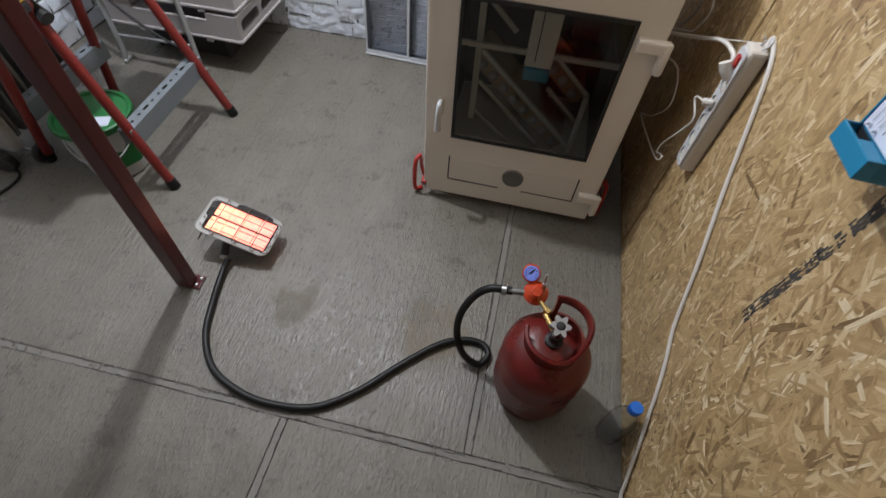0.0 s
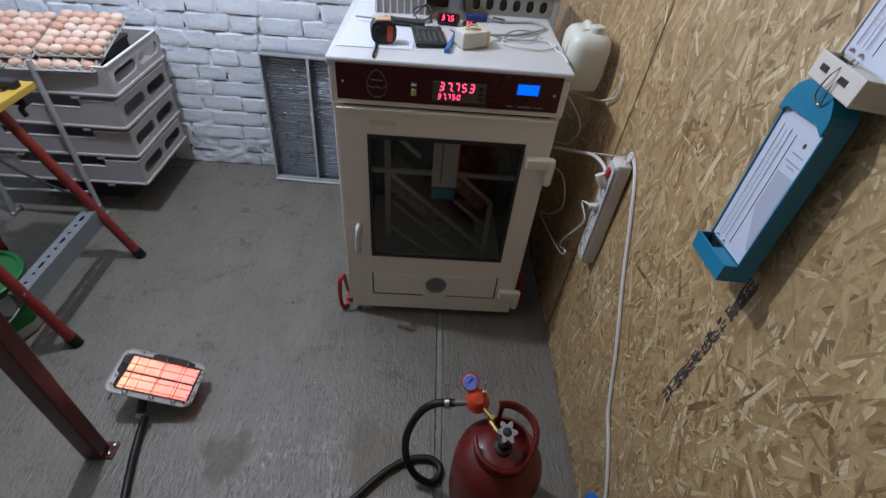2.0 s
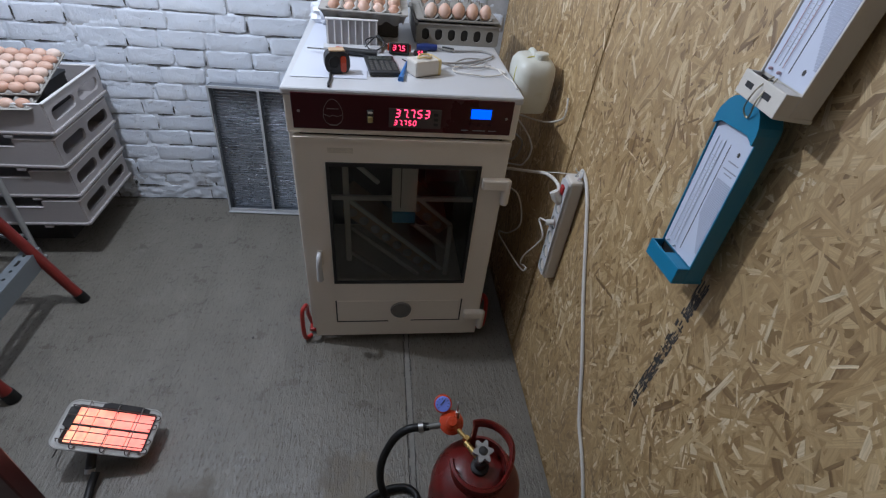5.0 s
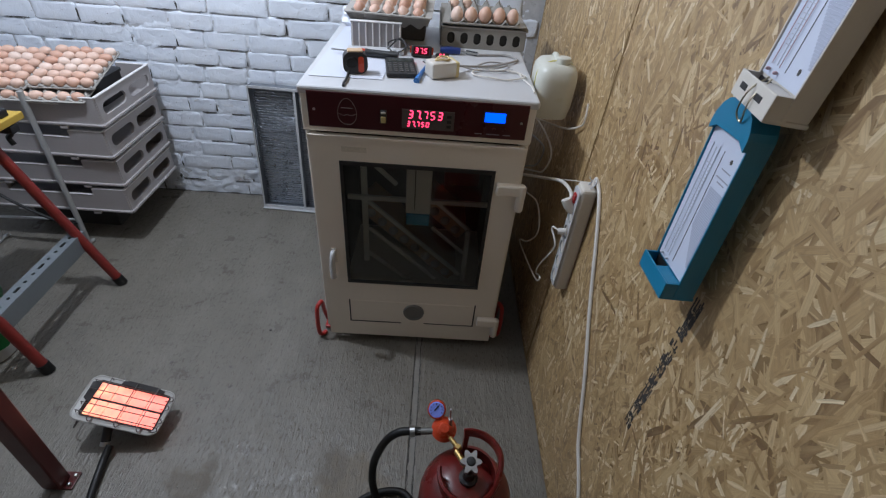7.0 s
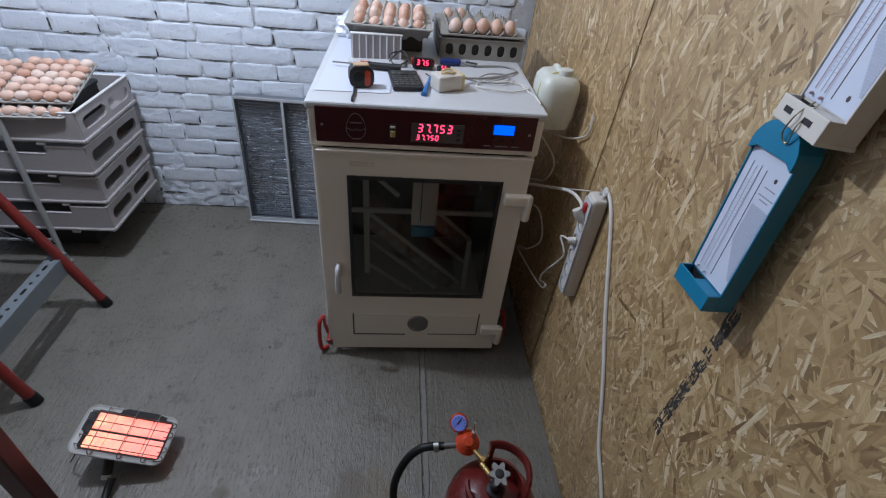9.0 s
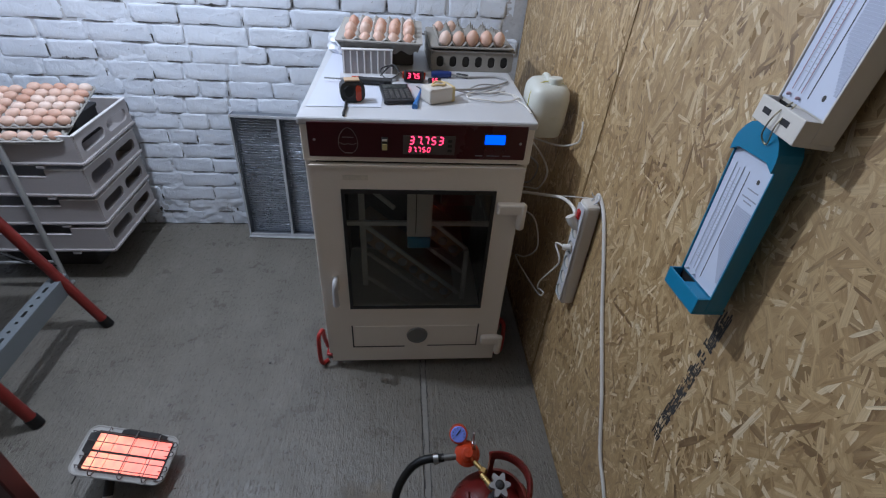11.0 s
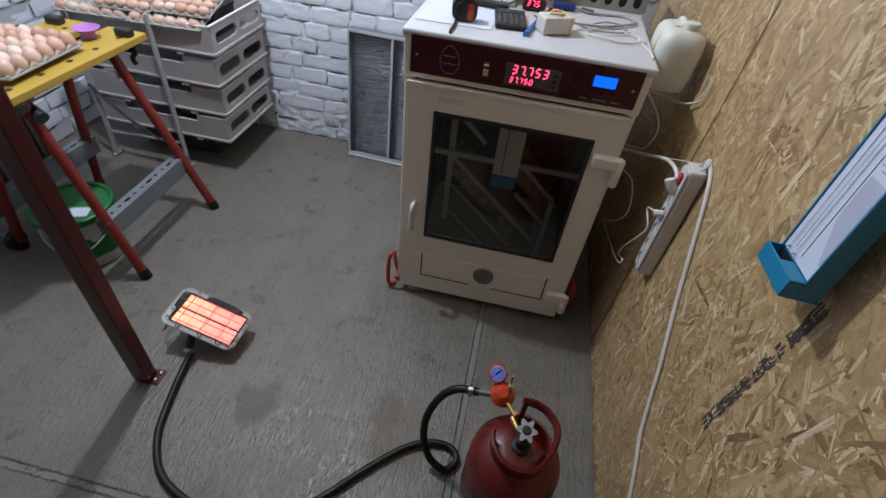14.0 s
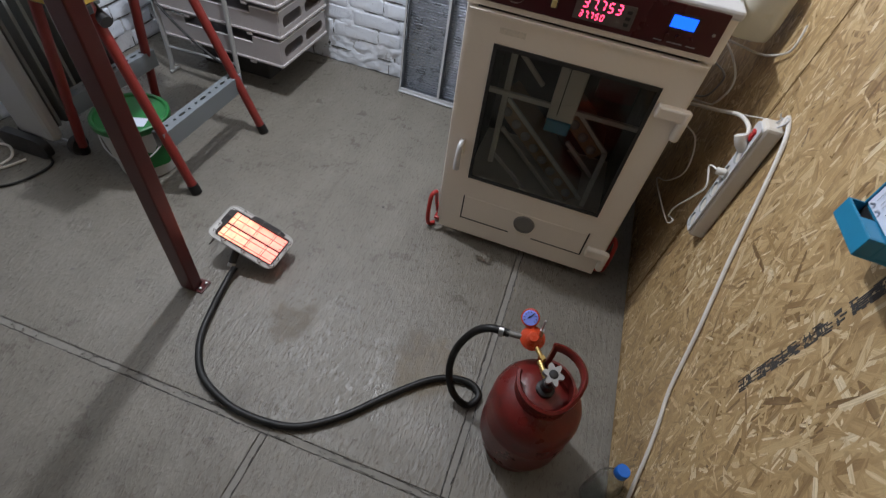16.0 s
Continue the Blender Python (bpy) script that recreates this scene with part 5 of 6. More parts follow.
tray_skirt(PROPPED, 5 * 0.0450 + 0.036, 6 * 0.0450 + 0.016, 0.034, 5, PULP)
# added prop; its grey-brown stands in for the shade beneath the tray
prop = thing("prop_box", "added box holding up a tray, coloured like the shade under it", "box", pose(-0.560, -0.400, TOPZ))
part("body", box(0, 0, 0.040, 0.17, 0.14, 0.080, 0.006), paint("under_tray_shade", (0.07, 0.062, 0.055), 0.8, 0, 0.2), prop)


RIB = paint("pale_rib", (0.78, 0.77, 0.77), 0.5, 0, 0.04)


def ribbed_unit():
    u = thing("ribbed_heatsink", "white ribbed unit standing on the incubator", "heatsink", pose(-0.622, -0.598, TOPZ, 0, 0, 4))
    part("back_plate", box(0, -0.010, 0.041, 0.155, 0.010, 0.082, 0.002), paint("rib_plate", (0.40, 0.39, 0.40), 0.6), u)
    for k in range(8):
        part("rib", box(-0.073 + k * 0.0209, -0.016, 0.041, 0.0040, 0.008, 0.078, 0.001), RIB, u)
    part("top_rail", box(0, -0.011, 0.0835, 0.158, 0.018, 0.004, 0.0015), RIB, u)
    part("base_tray", box(0.0, -0.030, 0.006, 0.175, 0.045, 0.012, 0.003), WHITE, u)


ribbed_unit()
sheet_paper = thing("paper_sheet", "white sheet of paper lying on the incubator", "paper", pose(0, 0, TOPZ + 0.0006))
part("sheet", sheet([(-0.772, -0.884), (-0.572, -0.878), (-0.560, -0.340), (-0.762, -0.345)], [], 0.0008, Matrix.Identity(4)), paint("white_paper", (0.60, 0.625, 0.70), 0.6, 0, 0.03), sheet_paper)
bag = thing("plastic_bag", "crumpled white plastic bag behind the eggs", "bag", pose(-0.715, -0.330, TOPZ))
bm = bmesh.new()
bmesh.ops.create_icosphere(bm, subdivisions=3, radius=0.05)
for v in bm.verts:
    v.co *= 1 + 0.45 * noise.noise(v.co * 45) + 0.2 * noise.noise(v.co * 110)
    v.co.x, v.co.y, v.co.z = v.co.x * 1.2, v.co.y * 0.9, max(-0.030, v.co.z * 0.95) + 0.030
part("film", bm, paint("white_film", (0.68, 0.70, 0.76), 0.35, 0, 0.05), bag)


def tape_measure():
    t = thing("tape_measure", "black and orange tape measure with a wrist strap", "tape measure", pose(-0.652, -0.835, TOPZ + 0.0014, 0, 0, 12) @ Matrix.Diagonal((0.95, 0.95, 0.95, 1)))
    part("case", sheet(rounded(0.070, 0.060, 0.022, 6, 0, 0.031), [], 0.036, Matrix.Translation((0, 0.018, 0)) @ FACE_S), BLACK, t, "", True)
    part("band", sheet(rounded(0.016, 0.044, 0.006, 3, 0.016, 0.028), [], 0.040, Matrix.Translation((0, 0.020, 0)) @ FACE_S), ORANGE, t)
    part("cover", lathe([(0, 0.003), (0.014, 0.003), (0.017, 0)], 24, Matrix.Translation((-0.010, -0.018, 0.034)) @ FACE_S), RUBBER, t, "", True)
    part("top_grip", box(0, 0, 0.062, 0.044, 0.030, 0.006, 0.003), paint("tan_rubber", (0.52, 0.36, 0.22), 0.6), t)
    part("strap", sweep(glide([(-0.020, -0.010, 0.010), (-0.024, -0.035, 0.004), (-0.030, -0.070, 0.004), (-0.038, -0.100, 0.004), (-0.040, -0.116, 0.002)], 5), 0.0036, 8), BLACK, t, "black wrist strap", True)


tape_measure()


def calculator():
    c = thing("calculator", "black pocket calculator lying flat", "calculator", pose(-0.531, -0.780, TOPZ + 0.001, 0, 0, 8))
    part("body", box(0, 0, 0.006, 0.086, 0.145, 0.011, 0.003), BLACK, c)
    part("display", box(0, 0.047, 0.0122, 0.070, 0.030, 0.001), paint("lcd_grey", (0.06, 0.065, 0.06), 0.2), c)
    for j in range(5):
        for i in range(5):
            part("key", box(-0.031 + i * 0.0155, 0.014 - j * 0.0165, 0.0128, 0.010, 0.009, 0.003, 0.001), paint("key_grey", (0.09, 0.085, 0.085), 0.5) if (i, j) == (0, 0) else KEY, c)


KEY = paint("calculator_key", (0.10, 0.095, 0.09), 0.5)
calculator()


def screwdriver():
    s = thing("screwdriver", "screwdriver with a black and orange handle", "screwdriver", pose(-0.600, -0.690, TOPZ + 0.013, 0, 0, -6))
    part("shaft", sweep([(-0.150, 0, 0), (-0.060, 0, 0)], 0.003, 8), STEEL, s, "", True)
    part("collar", sweep([(-0.066, 0, 0), (-0.045, 0, 0)], 0.011, 12), ORANGE, s, "", True)
    part("handle", sweep([(-0.045, 0, 0), (-0.03, 0, 0), (0.02, 0, 0), (0.055, 0, 0)], 0.012, 12, taper=lambda t: 1 - 0.15 * math.sin(math.pi * t)), BLACK, s, "", True)


screwdriver()


def thermostat():
    t = thing("thermostat", "small black digital thermostat showing red digits", "thermostat", pose(-0.478, -0.652, TOPZ + 0.001, -22, 0, -4) @ Matrix.Diagonal((0.80, 0.80, 0.80, 1)))
    part("case", box(0, 0.010, 0.022, 0.078, 0.040, 0.040, 0.004), BLACK, t)
    part("window", box(0, -0.0104, 0.022, 0.060, 0.001, 0.028), paint("red_window", (0.05, 0.004, 0.006), 0.2), t)
    led_digits("digits", "375", -0.024, 0.0145, -0.0113, 0.010, 0.0165, 0.0175, 0.0028, t)
    for s in (-1, 1):
        part("clip", box(s * 0.042, 0.012, 0.026, 0.006, 0.022, 0.026, 0.002), ORANGE, t)


thermostat()
second = thing("mini_display", "tiny module glowing red digits", "display", pose(-0.412, -0.665, TOPZ + 0.001, -30, 0, 10))
part("case", box(0, 0, 0.010, 0.040, 0.016, 0.018, 0.002), BLACK, second)
led_digits("digits", "55", -0.010, 0.0055, -0.0085, 0.006, 0.010, 0.0105, 0.0018, second)


def soap_box():
    b = thing("adapter_box", "white box-shaped adapter with a yellowed end", "adapter", pose(-0.413, -0.808, TOPZ, 0, 0, 26))
    part("body", box(0, 0, 0.022, 0.082, 0.056, 0.043, 0.006), IVORY, b)
    part("end_cap", box(0.036, 0, 0.022, 0.016, 0.0575, 0.0445, 0.006), paint("yellowed_plastic", (0.62, 0.50, 0.24), 0.45), b)
    part("cord_wrap", sweep(glide([(-0.020, 0.0, 0.046), (0.0, 0.015, 0.049), (0.022, 0.008, 0.048), (0.012, -0.012, 0.047), (-0.010, -0.010, 0.049)], 5, True), 0.003, 8, True), paint("buff_cord", (0.60, 0.45, 0.22), 0.6), b, "", True)


soap_box()
pen = thing("blue_scraper", "blue plastic spatula lying beside the calculator", "spatula", pose(-0.470, -0.810, TOPZ))
part("blade", sweep([(-0.010, -0.070, 0.005), (-0.004, -0.030, 0.006), (0.006, 0.030, 0.006), (0.012, 0.075, 0.006)], 0.0085, 10, taper=lambda t: 1.0 - 0.7 * t), paint("blue_plastic", (0.03, 0.16, 0.45), 0.4), pen, "", True)
knife = thing("blue_handle_tool", "blue handled tool lying near the trays", "tool", pose(-0.385, -0.590, TOPZ + 0.011))
part("handle", sweep([(-0.035, 0, 0), (-0.01, 0, 0), (0.03, 0, 0)], 0.0115, 12, taper=lambda t: 0.8 + 0.3 * math.sin(math.pi * t)), paint("navy_plastic", (0.01, 0.03, 0.16), 0.4), knife, "", True)
part("shank", sweep([(0.03, 0, 0), (0.09, -0.006, -0.006)], 0.0025, 8), STEEL, knife, "", True)


def cable(name, label, pts, r, material, steps=7, cap=None):
    c = thing(name, label, "cable", LEAN if name == "wall_cable" else pose(0, 0, 0))
    part("cord", sweep(glide(pts, steps), r, 8), material, c, "", True)
    if cap:
        part("plug", sweep(cap[0], cap[1], 10), cap[2], c, "", True)
    return c


Z = TOPZ + 0.004
WIRE_GREY = paint("grey_cable", (0.34, 0.33, 0.32), 0.45, 0, 0.1)
cable("sensor_wire", "grey sensor wire curling on the incubator top", [(-0.375, -0.770, Z + 0.016), (-0.330, -0.735, Z + 0.006), (-0.270, -0.700, Z), (-0.200, -0.655, Z + 0.002), (-0.175, -0.610, Z), (-0.210, -0.575, Z), (-0.300, -0.590, Z), (-0.345, -0.570, Z)], 0.0034, WIRE_GREY, cap=([(-0.300, -0.590, Z + 0.002), (-0.335, -0.575, Z + 0.002)], 0.0065, BLACK))
cable("sensor_wire", "thin grey wire in loops on the incubator top", [(-0.360, -0.755, Z + 0.012), (-0.300, -0.745, Z), (-0.225, -0.705, Z + 0.003), (-0.215, -0.665, Z), (-0.270, -0.675, Z + 0.004), (-0.310, -0.720, Z), (-0.260, -0.755, Z + 0.003), (-0.200, -0.720, Z)], 0.0024, WIRE_GREY)
cable("white_wire", "coiled thin white wire on the incubator top", [(-0.330 + 0.085 + 0.078 * math.cos(t), -0.772 + 0.040 * math.sin(t), Z - 0.001 + 0.0015 * (k % 3)) for k, t in enumerate(np.linspace(0.2, 2.2 * math.pi, 14))] + [(-0.175, -0.800, Z), (-0.160, -0.850, Z), (-0.158, -0.900, Z)], 0.0024, WIRE_WHITE)
cable("black_wire", "thin black wire looped beside the thermostat", [(-0.505, -0.640, Z + 0.01), (-0.545, -0.620, Z + 0.035), (-0.580, -0.645, Z + 0.030), (-0.560, -0.680, Z + 0.012), (-0.525, -0.670, Z + 0.028), (-0.545, -0.640, Z + 0.045), (-0.580, -0.665, Z + 0.018)], 0.0022, BLACK)
cable("black_wire", "thin black wire running to the small display", [(-0.470, -0.700, Z), (-0.440, -0.745, Z), (-0.425, -0.720, Z + 0.002), (-0.428, -0.680, Z)], 0.0016, BLACK)

# ---- between the incubator and the strand board ----


def jerrycan():
    j = thing("jerrycan", "milky plastic canister wedged beside the incubator", "canister", pose(-0.082, -0.765, 0.872) @ Matrix.Diagonal((0.92, 0.84, 0.90, 1)))
    bm = bmesh.new()
    for z, sx, sy, r in ((0.0, 0.090, 0.120, 0.03), (0.006, 0.112, 0.150, 0.035), (0.05, 0.124, 0.172, 0.04), (0.13, 0.126, 0.176, 0.04), (0.155, 0.120, 0.168, 0.04), (0.170, 0.100, 0.146, 0.035), (0.176, 0.070, 0.115, 0.03)):
        ring = [bm.verts.new((x, y, z)) for x, y in rounded(sx, sy, r, 5)]
        if z == 0.0:
            bm.faces.new(ring[::-1])
        else:
            for k in range(len(ring)):
                bm.faces.new((last[k], last[(k + 1) % len(ring)], ring[(k + 1) % len(ring)], ring[k]))
        last = ring
    bm.faces.new(last)
    part("body", bm, CAN, j, "", True)
    part("cap", lathe([(0.019, 0.170), (0.022, 0.176), (0.022, 0.192), (0.019, 0.195), (0, 0.195)], 22, Matrix.Translation((0.012, -0.035, 0))), CAN, j, "", True)
    part("grip", sweep(glide([(0, 0.066, 0.160), (0, 0.052, 0.178), (0, 0.010, 0.180), (0, -0.008, 0.168)], 5), 0.010, 10), CAN, j, "", True)
    part("strap", sweep(glide([(-0.060, -0.030, 0.03), (-0.062, -0.030, 0.14), (-0.03, -0.028, 0.176), (0.03, -0.028, 0.178), (0.064, -0.030, 0.14), (0.062, -0.030, 0.03)], 5), 0.002, 6), paint("yellow_tie", (0.62, 0.56, 0.16), 0.5), j, "thin yellow tie", True)


jerrycan()
cable("power_lead", "thick white lead plugged into the socket strip", [(-0.145, -0.680, 0.60), (-0.110, -0.760, 0.650), (-0.072, -0.900, 0.720), (-0.060, -1.020, 0.780), (-0.058, -1.110, 0.800), (-0.060, -1.135, 0.780)], 0.0048, WIRE_WHITE, cap=([(-0.050, -1.137, 0.762), (-0.064, -1.136, 0.775), (-0.072, -1.130, 0.790)], 0.013, WIRE_WHITE))
cable("thin_lead", "thin white lead hanging in a knot to the strip", [(-0.148, -0.600, 0.575), (-0.10, -0.760, 0.590), (-0.066, -0.842, 0.591), (-0.060, -0.907, 0.523), (-0.060, -0.800, 0.400), (-0.062, -0.690, 0.322), (-0.060, -0.842, 0.352), (-0.060, -1.010, 0.405), (-0.058, -1.045, 0.440), (-0.052, -1.000, 0.415), (-0.050, -0.968, 0.395), (-0.056, -0.989, 0.445), (-0.060, -1.082, 0.572), (-0.064, -1.117, 0.632), (-0.074, -1.085, 0.668), (-0.066, -1.135, 0.690)], 0.0026, WIRE_WHITE, cap=([(-0.052, -1.137, 0.693), (-0.072, -1.133, 0.690)], 0.009, WIRE_WHITE))
cable("tie_string", "thin pale string tied to a nail in the board", [(-0.148, -0.700, 0.625), (-0.09, -0.860, 0.700), (-0.03, -1.030, 0.790), (-0.004, -1.122, 0.838)], 0.0014, WIRE_WHITE)
cable("loose_lead", "loose white lead in loops behind the cabinet", [(-0.142, -0.50, 0.800), (-0.075, -0.586, 0.785), (-0.060, -0.760, 0.790), (-0.060, -0.851, 0.771), (-0.060, -0.800, 0.690), (-0.065, -0.720, 0.645), (-0.10, -0.640, 0.610), (-0.146, -0.600, 0.590)], 0.0028, WIRE_WHITE)
cable("loose_lead", "loose grey lead behind the cabinet", [(-0.144, -0.480, 0.700), (-0.075, -0.530, 0.700), (-0.060, -0.700, 0.740), (-0.060, -0.749, 0.734), (-0.062, -0.700, 0.660), (-0.08, -0.620, 0.610), (-0.146, -0.560, 0.560)], 0.0028, WIRE_GREY)
cable("loose_lead", "white lead looping under the canister", [(-0.144, -0.60, 0.800), (-0.080, -0.680, 0.815), (-0.030, -0.820, 0.850), (-0.012, -0.905, 0.895), (-0.010, -0.925, 0.925), (-0.010, -0.915, 0.965)], 0.0028, WIRE_WHITE)
cable("wall_cable", "white mains cable running down the strand board", [(-0.012, -1.136, 0.836), (-0.010, -1.128, 0.850), (-0.007, -1.130, 0.852), (-0.006, -1.165, 0.838), (-0.006, -1.200, 0.806), (-0.006, -1.250, 0.742), (-0.006, -1.344, 0.613), (-0.006, -1.448, 0.487), (-0.006, -1.520, 0.385), (-0.006, -1.556, 0.342), (-0.006, -1.608, 0.305), (-0.006, -1.668, 0.250), (-0.008, -1.720, 0.195), (-0.008, -1.770, 0.140), (-0.010, -1.840, 0.060), (-0.012, -1.92, 0.012), (-0.03, -2.30, 0.008)], 0.0048, WIRE_WHITE)
nail = thing("nail", "bent steel nail in the strand board", "nail", pose(-0.002, -1.120, 0.842))
part("shank", sweep([(0.003, 0, 0), (-0.018, 0, 0.004), (-0.022, 0, 0.012)], 0.0016, 8), STEEL, nail)

# ---- floor things ----


def bottle():
    b = thing("plastic_bottle", "small clear plastic bottle with a blue cap", "bottle", pose(-0.062, -1.712, 0) @ Matrix.Diagonal((1.10, 1.10, 1.17, 1)))
    outer = [(0, 0.004), (0.022, 0.0), (0.030, 0.005), (0.0315, 0.02), (0.0300, 0.05), (0.0315, 0.055), (0.0315, 0.105), (0.030, 0.12), (0.020, 0.150), (0.0125, 0.165), (0.0120, 0.178)]
    inner = [(max(r - 0.0007, 0), z + (0.0007 if z < 0.01 else 0)) for r, z in outer[::-1]]
    part("body", lathe(outer + inner, 32), PET, b, "thin clear ribbed wall", True)
    part("cap", lathe([(0.0125, 0.174), (0.0150, 0.175), (0.0150, 0.192), (0.0135, 0.194), (0, 0.194)], 24), paint("blue_cap", (0.01, 0.13, 0.52), 0.4), b, "blue screw cap", True)


bottle()


def bucket():
    b = thing("bucket", "grey plastic pail with a green lid", "bucket", pose(-1.955, -1.105, 0, 0, 0, 20) @ Matrix.Diagonal((1.02, 1.02, 1.0, 1)))
    part("body", lathe([(0, 0.003), (0.098, 0.0), (0.104, 0.006), (0.121, 0.212), (0.126, 0.214), (0.126, 0.224), (0.119, 0.226)], 40), PAIL, b, "", True)
    lid = part("lid", lathe([(0.128, 0.208), (0.131, 0.212), (0.131, 0.232), (0.126, 0.236), (0.118, 0.234), (0.114, 0.226), (0.06, 0.225), (0, 0.225)], 40), GREEN, b, "green snap-on lid", True)
    part("label", box(0.03, -0.045, 0.2262, 0.085, 0.05, 0.0012), PAPER, lid, "pale paper label")
    part("handle", sweep([(0.124 * math.cos(t), 0.124 * math.sin(t) * 0.98, 0.205 - 0.11 * math.sin(t - math.pi)) for t in np.linspace(math.pi, math.tau, 22)], 0.0028, 8), WHITE, b, "thin white handle", True)
    part("side_print", sheet(rounded(0.10, 0.09, 0.02, 4), [], 0.002, Matrix.Translation((0.075, -0.082, 0.100)) @ Matrix.Rotation(radians(42), 4, "Z") @ FACE_S), GREEN, b, "green printed patch")


bucket()


FIN_COVER = paint("pale_cover_paint", (0.38, 0.38, 0.375), 0.45, 0, 0.06)
FIN = paint("grey_fin_paint", (0.17, 0.175, 0.165), 0.45, 0, 0.1)


def radiator():
    r = thing("oil_radiator", "pale oil-filled radiator with black wheels", "radiator", pose(-2.338, -1.195, 0, 0, 0, -90))
    for k in range(9):
        part("fin", sheet(rounded(0.150, 0.52, 0.03, 5), [], 0.012, Matrix.Translation((-0.02 - k * 0.042, 0, 0.36)) @ FACE_W), FIN, r)
    for z in (0.16, 0.56):
        part("header_pipe", sweep([(0.0, 0, z), (-0.40, 0, z)], 0.018, 10), IVORY, r, "", True)
    part("end_cover", box(0.012, 0, 0.355, 0.05, 0.175, 0.57, 0.018), FIN_COVER, r)
    part("foot", sheet(rounded(0.225, 0.085, 0.040, 6), [], 0.030, Matrix.Translation((0.044, -0.045, 0.0460)) @ Matrix.Rotation(radians(90), 4, "Z") @ FACE_S), BLACK, r, "rounded black castor foot")
    for x in (-0.02, -0.33):
        ax = part("axle", sweep([(x, -0.12, 0.0405), (x, 0.12, 0.0405)], 0.006, 8), STEEL, r)
        for s in (-1, 1):
            part("wheel", lathe([(0, -0.013), (0.034, -0.013), (0.040, -0.007), (0.040, 0.007), (0.034, 0.013), (0, 0.013)], 22, Matrix.Translation((x, s * 0.118, 0.0405)) @ Matrix.Rotation(radians(90), 4, "X")), BLACK, ax, "black wheel", True)


radiator()
cable("floor_cable", "grey cable looped on the floor by the radiator", [(-2.42, -1.26, 0.006), (-2.34, -1.245, 0.006), (-2.262, -1.275, 0.006), (-2.258, -1.35, 0.006), (-2.30, -1.44, 0.006), (-2.40, -1.50, 0.006), (-2.55, -1.50, 0.006), (-2.75, -1.42, 0.006)], 0.005, RUBBER)
cable("floor_cable", "white cable coiled beside the radiator", [(-2.36, -1.30, 0.006), (-2.40, -1.38, 0.006), (-2.50, -1.40, 0.006), (-2.56, -1.32, 0.012), (-2.48, -1.27, 0.012), (-2.40, -1.33, 0.014), (-2.46, -1.42, 0.006), (-2.70, -1.36, 0.006)], 0.005, WIRE_WHITE)
chip = thing("grit", "dark chip of grit on the concrete", "grit", pose(-1.006, -0.943, 0.002))
bm = bmesh.new()
bmesh.ops.create_icosphere(bm, subdivisions=1, radius=0.006)
for v in bm.verts:
    v.co *= 1 + 0.6 * noise.noise(v.co * 300)
    v.co.z *= 0.5
part("chip", bm, INK_DARK, chip)

# ---- bricks of the north wall ----


def brick_mesh(ln, h, seed, rough):
    """One whitewashed brick: smooth swollen face, rounded corners, top edge sunk into the paint, bottom edge proud."""
    rng = random.Random(seed)
    us = [-1, -0.955, -0.80, -0.4, 0, 0.4, 0.80, 0.955, 1]
    vs = [-1, -0.86, -0.45, 0.1, 0.65, 0.90, 1]
    nx, nz = len(us), len(vs)
    ox, oz = rng.uniform(0, 90), rng.uniform(0, 90)
    cut = [rng.uniform(0.004, 0.020) for _ in range(4)]
    verts, faces = [], []
    for v in vs:
        for u in us:
            x, z = u * ln / 2, v * h / 2
            r = cut[(u > 0) + 2 * (v > 0)]
            gx, gz = max(0, abs(x) - (ln / 2 - r)), max(0, abs(z) - (h / 2 - r))
            if gx and gz:
                q = math.hypot(gx, gz)
                if q > r:
                    x -= math.copysign(gx * (1 - r / q), x)
                    z -= math.copysign(gz * (1 - r / q), z)
            rim = abs(u) == 1 or abs(v) == 1
            wob = noise.noise((ox + x * 28, 2.0, oz + z * 28))
            fine = noise.noise((ox + x * 90, 5.0, oz + z * 90))
            if rim:
                x += wob * rough * 0.9
                z += fine * rough * 0.7 + wob * rough * 0.4
            y = -wob * rough * 0.45 - fine * rough * 0.25
            y += 0.0050 if v == 1 else 0.0016 if v == -1 else 0.0032 if rim else 0.0
            verts.append((x, y, z))
    front = len(verts)
    loop = [i for i in range(nx)] + [j * nx + nx - 1 for j in range(1, nz)] + [(nz - 1) * nx + i for i in range(nx - 2, -1, -1)] + [j * nx for j in range(nz - 2, 0, -1)]
    for k in loop:
        x, y, z = verts[k]
        verts.append((x, 0.024, z))
    for j in range(nz - 1):
        for i in range(nx - 1):
            a = j * nx + i
            faces.append((a, a + 1, a + nx + 1, a + nx))
    m = len(loop)
    for k in range(m):
        faces.append((loop[(k + 1) % m], loop[k], front + k, front + (k + 1) % m))
    me = bpy.data.meshes.new("brick")
    me.from_pydata(verts, [], faces)
    me.materials.append(WHITEWASH)
    for p in me.polygons:
        p.use_smooth = True
    me.set_sharp_from_angle(angle=radians(55))
    return me


KINDS = {}


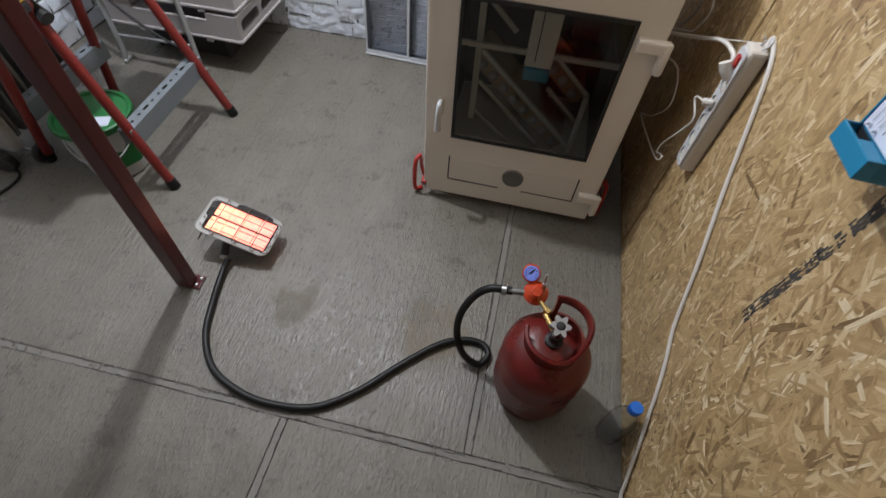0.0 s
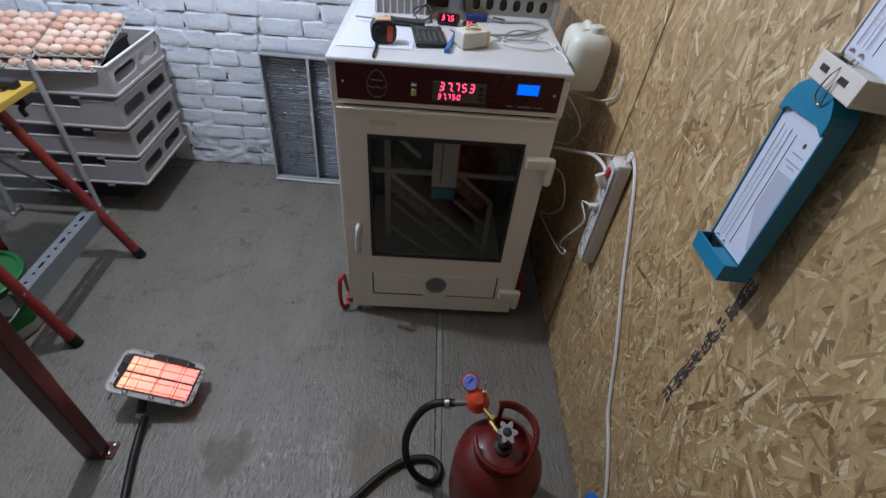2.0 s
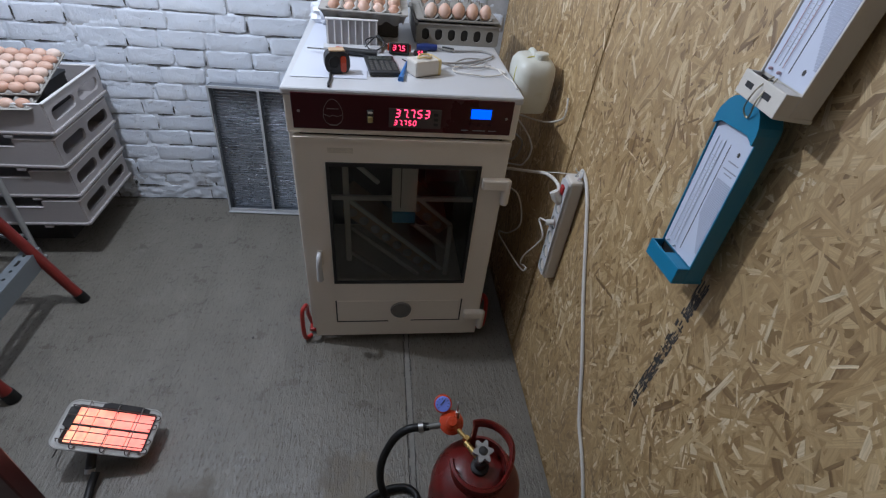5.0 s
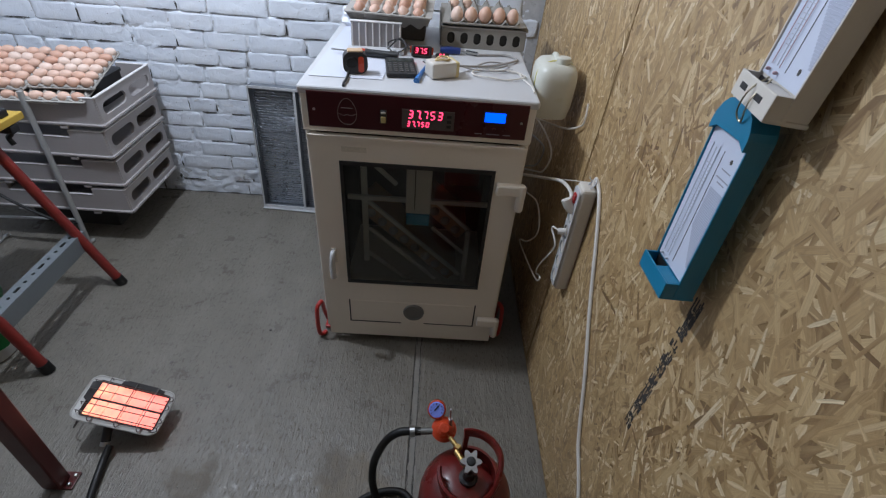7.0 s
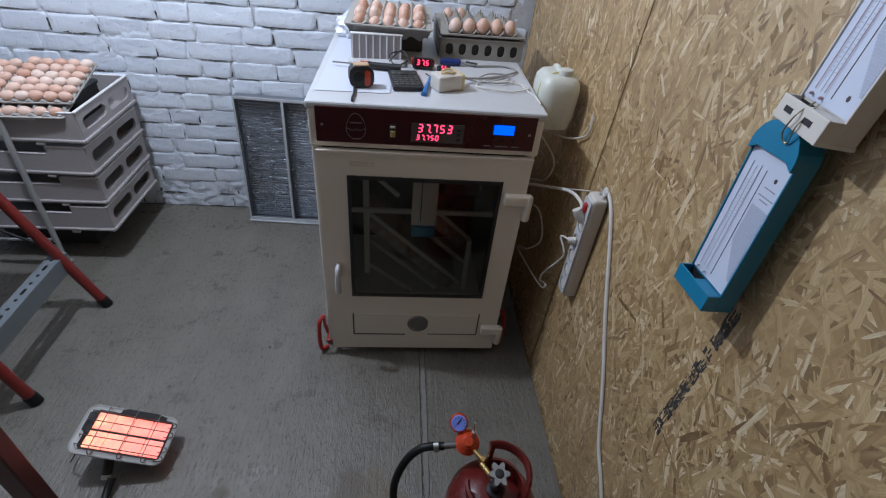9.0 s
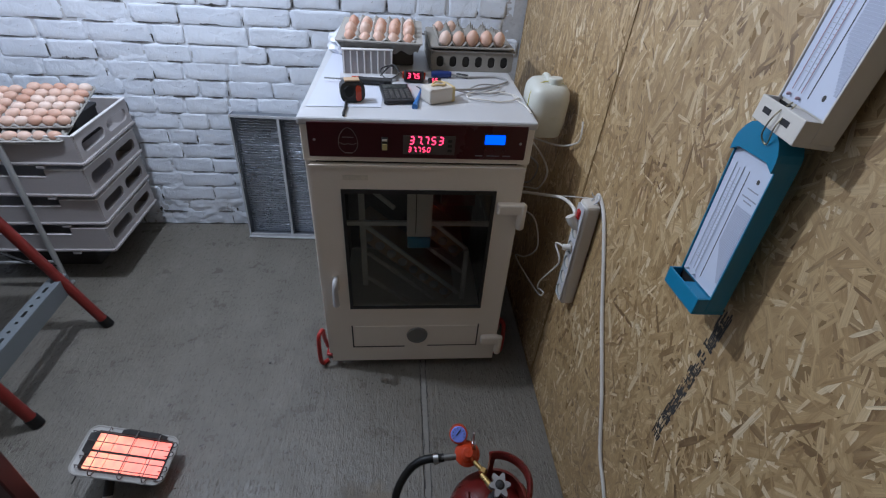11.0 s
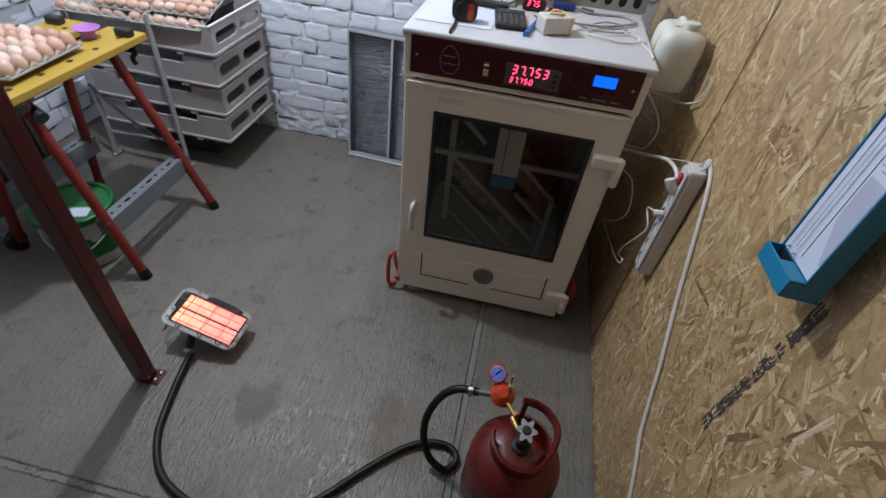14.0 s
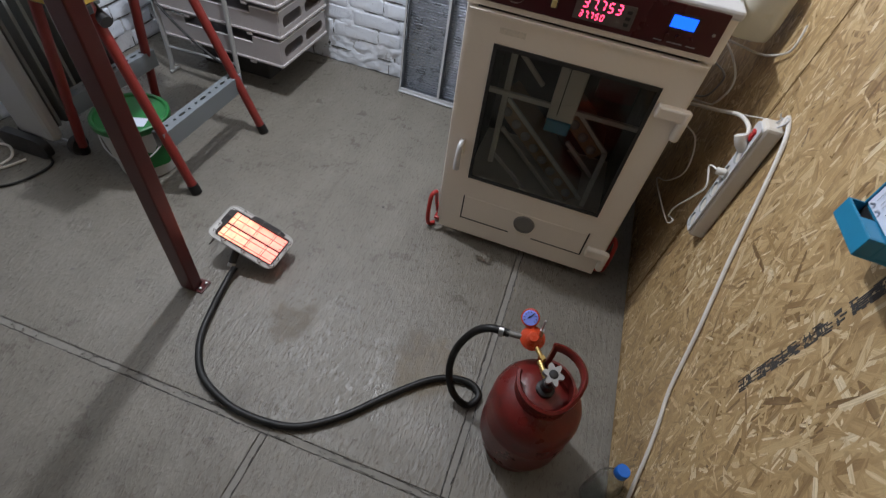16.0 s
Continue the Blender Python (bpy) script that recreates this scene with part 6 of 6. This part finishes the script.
def crack_shadow(bm, m, rng, x, z, length, level):
    """A dark strip along a brick's edge, for open cracks and the shadow line there: thin, ragged, wider here and there,
    in short joined pieces.
    """
    n = max(3, int(length / 0.007))
    drift, wide, rows = 0.0, rng.uniform(0.0012, 0.0036), []
    for k in range(n + 1):
        drift = 0.85 * drift + rng.gauss(0, 0.0006)
        half = 0.5 * max(0.0003, wide * (0.35 + 1.1 * math.sin(math.pi * k / n) + rng.gauss(0, 0.30)) * (2.2 if rng.random() < 0.07 else 1))
        s = length * k / n
        rows.append([(x - s, z + drift + half), (x - s, z + drift - half)] if level else [(x + drift + half, z + s), (x + drift - half, z + s)])
    verts, faces = bm
    for a, b in zip(rows, rows[1:]):
        k = len(verts)
        corners = (a[0], a[1], b[1], b[0])
        verts += [m @ Vector((u, y, v)) for y in (-0.0012, 0.004) for u, v in corners]
        faces += [(k, k + 1, k + 2, k + 3), (k, k + 4, k + 5, k + 1), (k + 1, k + 5, k + 6, k + 2), (k + 2, k + 6, k + 7, k + 3), (k + 3, k + 7, k + 4, k)]


def bricks(wall, m, reach, top, seed):
    """Courses of bricks over a wall; m takes its own x along the wall, -y outwards."""
    rng, chip = random.Random(seed), random.Random(seed + 50)
    gaps = ([], [])
    z, row = 0.037, 0
    while z < top:
        x = -rng.uniform(0.0, 0.16)
        while x > -reach:
            ln = rng.choice((0.250, 0.250, 0.186, 0.122, 0.186) if row % 2 else (0.122, 0.250, 0.122, 0.186))
            ob = new("brick", rng.choice(KINDS[ln]))
            ob.parent = wall
            sunk = rng.uniform(0, 0.010) if z < 0.16 or rng.random() < 0.05 else 0
            ob.matrix_basis = m @ Matrix.LocRotScale(
                (x - ln / 2, rng.gauss(0, 0.0011) + sunk, z + rng.uniform(-0.003, 0.003)),
                Euler((rng.gauss(-0.025, 0.025), rng.gauss(0, 0.010), rng.gauss(0, 0.007))),
                (1 + rng.uniform(-0.010, 0.012), 1, 1 + rng.uniform(-0.03, 0.06)))
            # dark strips at foot and right edge: cracks, and shadow lines put into colour
            foot = z - 0.0352 + chip.gauss(0, 0.0008)
            if chip.random() < 0.78:
                crack_shadow(gaps, m, chip, x - chip.uniform(0.02, 0.45) * ln, foot, ln * chip.uniform(0.28, 0.68), True)
            if chip.random() < 0.45:
                crack_shadow(gaps, m, chip, x + 0.0006, foot + chip.uniform(0, 0.01), chip.uniform(0.015, 0.052), False)
            x -= ln + 0.0025 + rng.uniform(-0.003, 0.005)
        z += 0.0755 + rng.uniform(-0.0015, 0.0015)
        row += 1
    me = bpy.data.meshes.new("joint_crack")
    me.from_pydata(*[gaps[0], [], gaps[1]])
    me.materials.append(JOINT)
    ob = new("joint_crack", me)
    ob.parent = wall
    tagged(ob, "dark ragged cracks and painted shadow lines between the bricks", kind="stuff")


for ln in (0.250, 0.122, 0.186):
    KINDS[ln] = [brick_mesh(ln - 0.005, 0.0690, 31 + k + int(ln * 1000), 0.0035 + 0.0016 * (k % 4)) for k in range(8)]
bricks(NORTH, Matrix.Identity(4), -WEST, 1.55, 11)


def paint_coat():
    """Mortar and old paint smeared over the joints: an uneven sheet that fills most of them."""
    verts, faces = [], []
    nx, nz, step = 331, 205, 0.0078
    for j in range(nz):
        for i in range(nx):
            x, z = WEST + 0.03 + i * step, 0.002 + j * step
            n1 = noise.noise((x * 9, 3.1, z * 9))
            n2 = noise.noise((x * 24, 7.7, z * 34))
            n3 = noise.noise((x * 70, 1.3, z * 90))
            low = max(0.0, 1 - z / 0.45, 0.75 - abs(x + 1.62) / 0.45 if z < 0.85 else 0.0)
            y = 0.0046 - 0.0045 * n1 - 0.0036 * n2 - 0.0018 * n3 - low * (0.0022 + 0.003 * n2 + 0.0022 * n3)
            verts.append((x, y, z))
    for j in range(nz - 1):
        for i in range(nx - 1):
            a = j * nx + i
            faces.append((a, a + 1, a + nx + 1, a + nx))
    me = bpy.data.meshes.new("paint_coat")
    me.from_pydata(verts, [], faces)
    me.materials.append(WHITEWASH)
    for p in me.polygons:
        p.use_smooth = True
    ob = new("paint_coat", me)
    ob.parent = NORTH
    tagged(ob, "uneven mortar and whitewash smeared over the joints", kind="stuff")


paint_coat()
bricks(WEST_WALL, Matrix.Translation((WEST, -1.75, 0)) @ Matrix.Rotation(radians(90), 4, "Z") @ Matrix.Translation((1.75, 0, 0)), 1.35, 0.98, 12)

# ---- grit on the floor ----
rng = random.Random(21)
bm = bmesh.new()
for k in range(330):
    if k < 230:
        x, y = rng.uniform(-2.4, -0.02), -1.868 + rng.gauss(0, 0.012)
    else:
        x, y = rng.uniform(-2.4, -0.05), rng.uniform(-2.4, -0.10)
    r = rng.uniform(0.0008, 0.0030) * (1.4 if k < 230 else 0.9)
    box(x, y, r * 0.35, r * rng.uniform(0.8, 2), r * rng.uniform(0.8, 2), r * 0.8, m=Matrix.Translation((x, y, 0)) @ Matrix.Rotation(rng.uniform(0, 3), 4, "Z") @ Matrix.Translation((-x, -y, 0)), bm=bm)
tagged(part("crumbs", bm, JOINT_FILL, None), "loose concrete crumbs along the slab joints", "crumbs", kind="stuff")
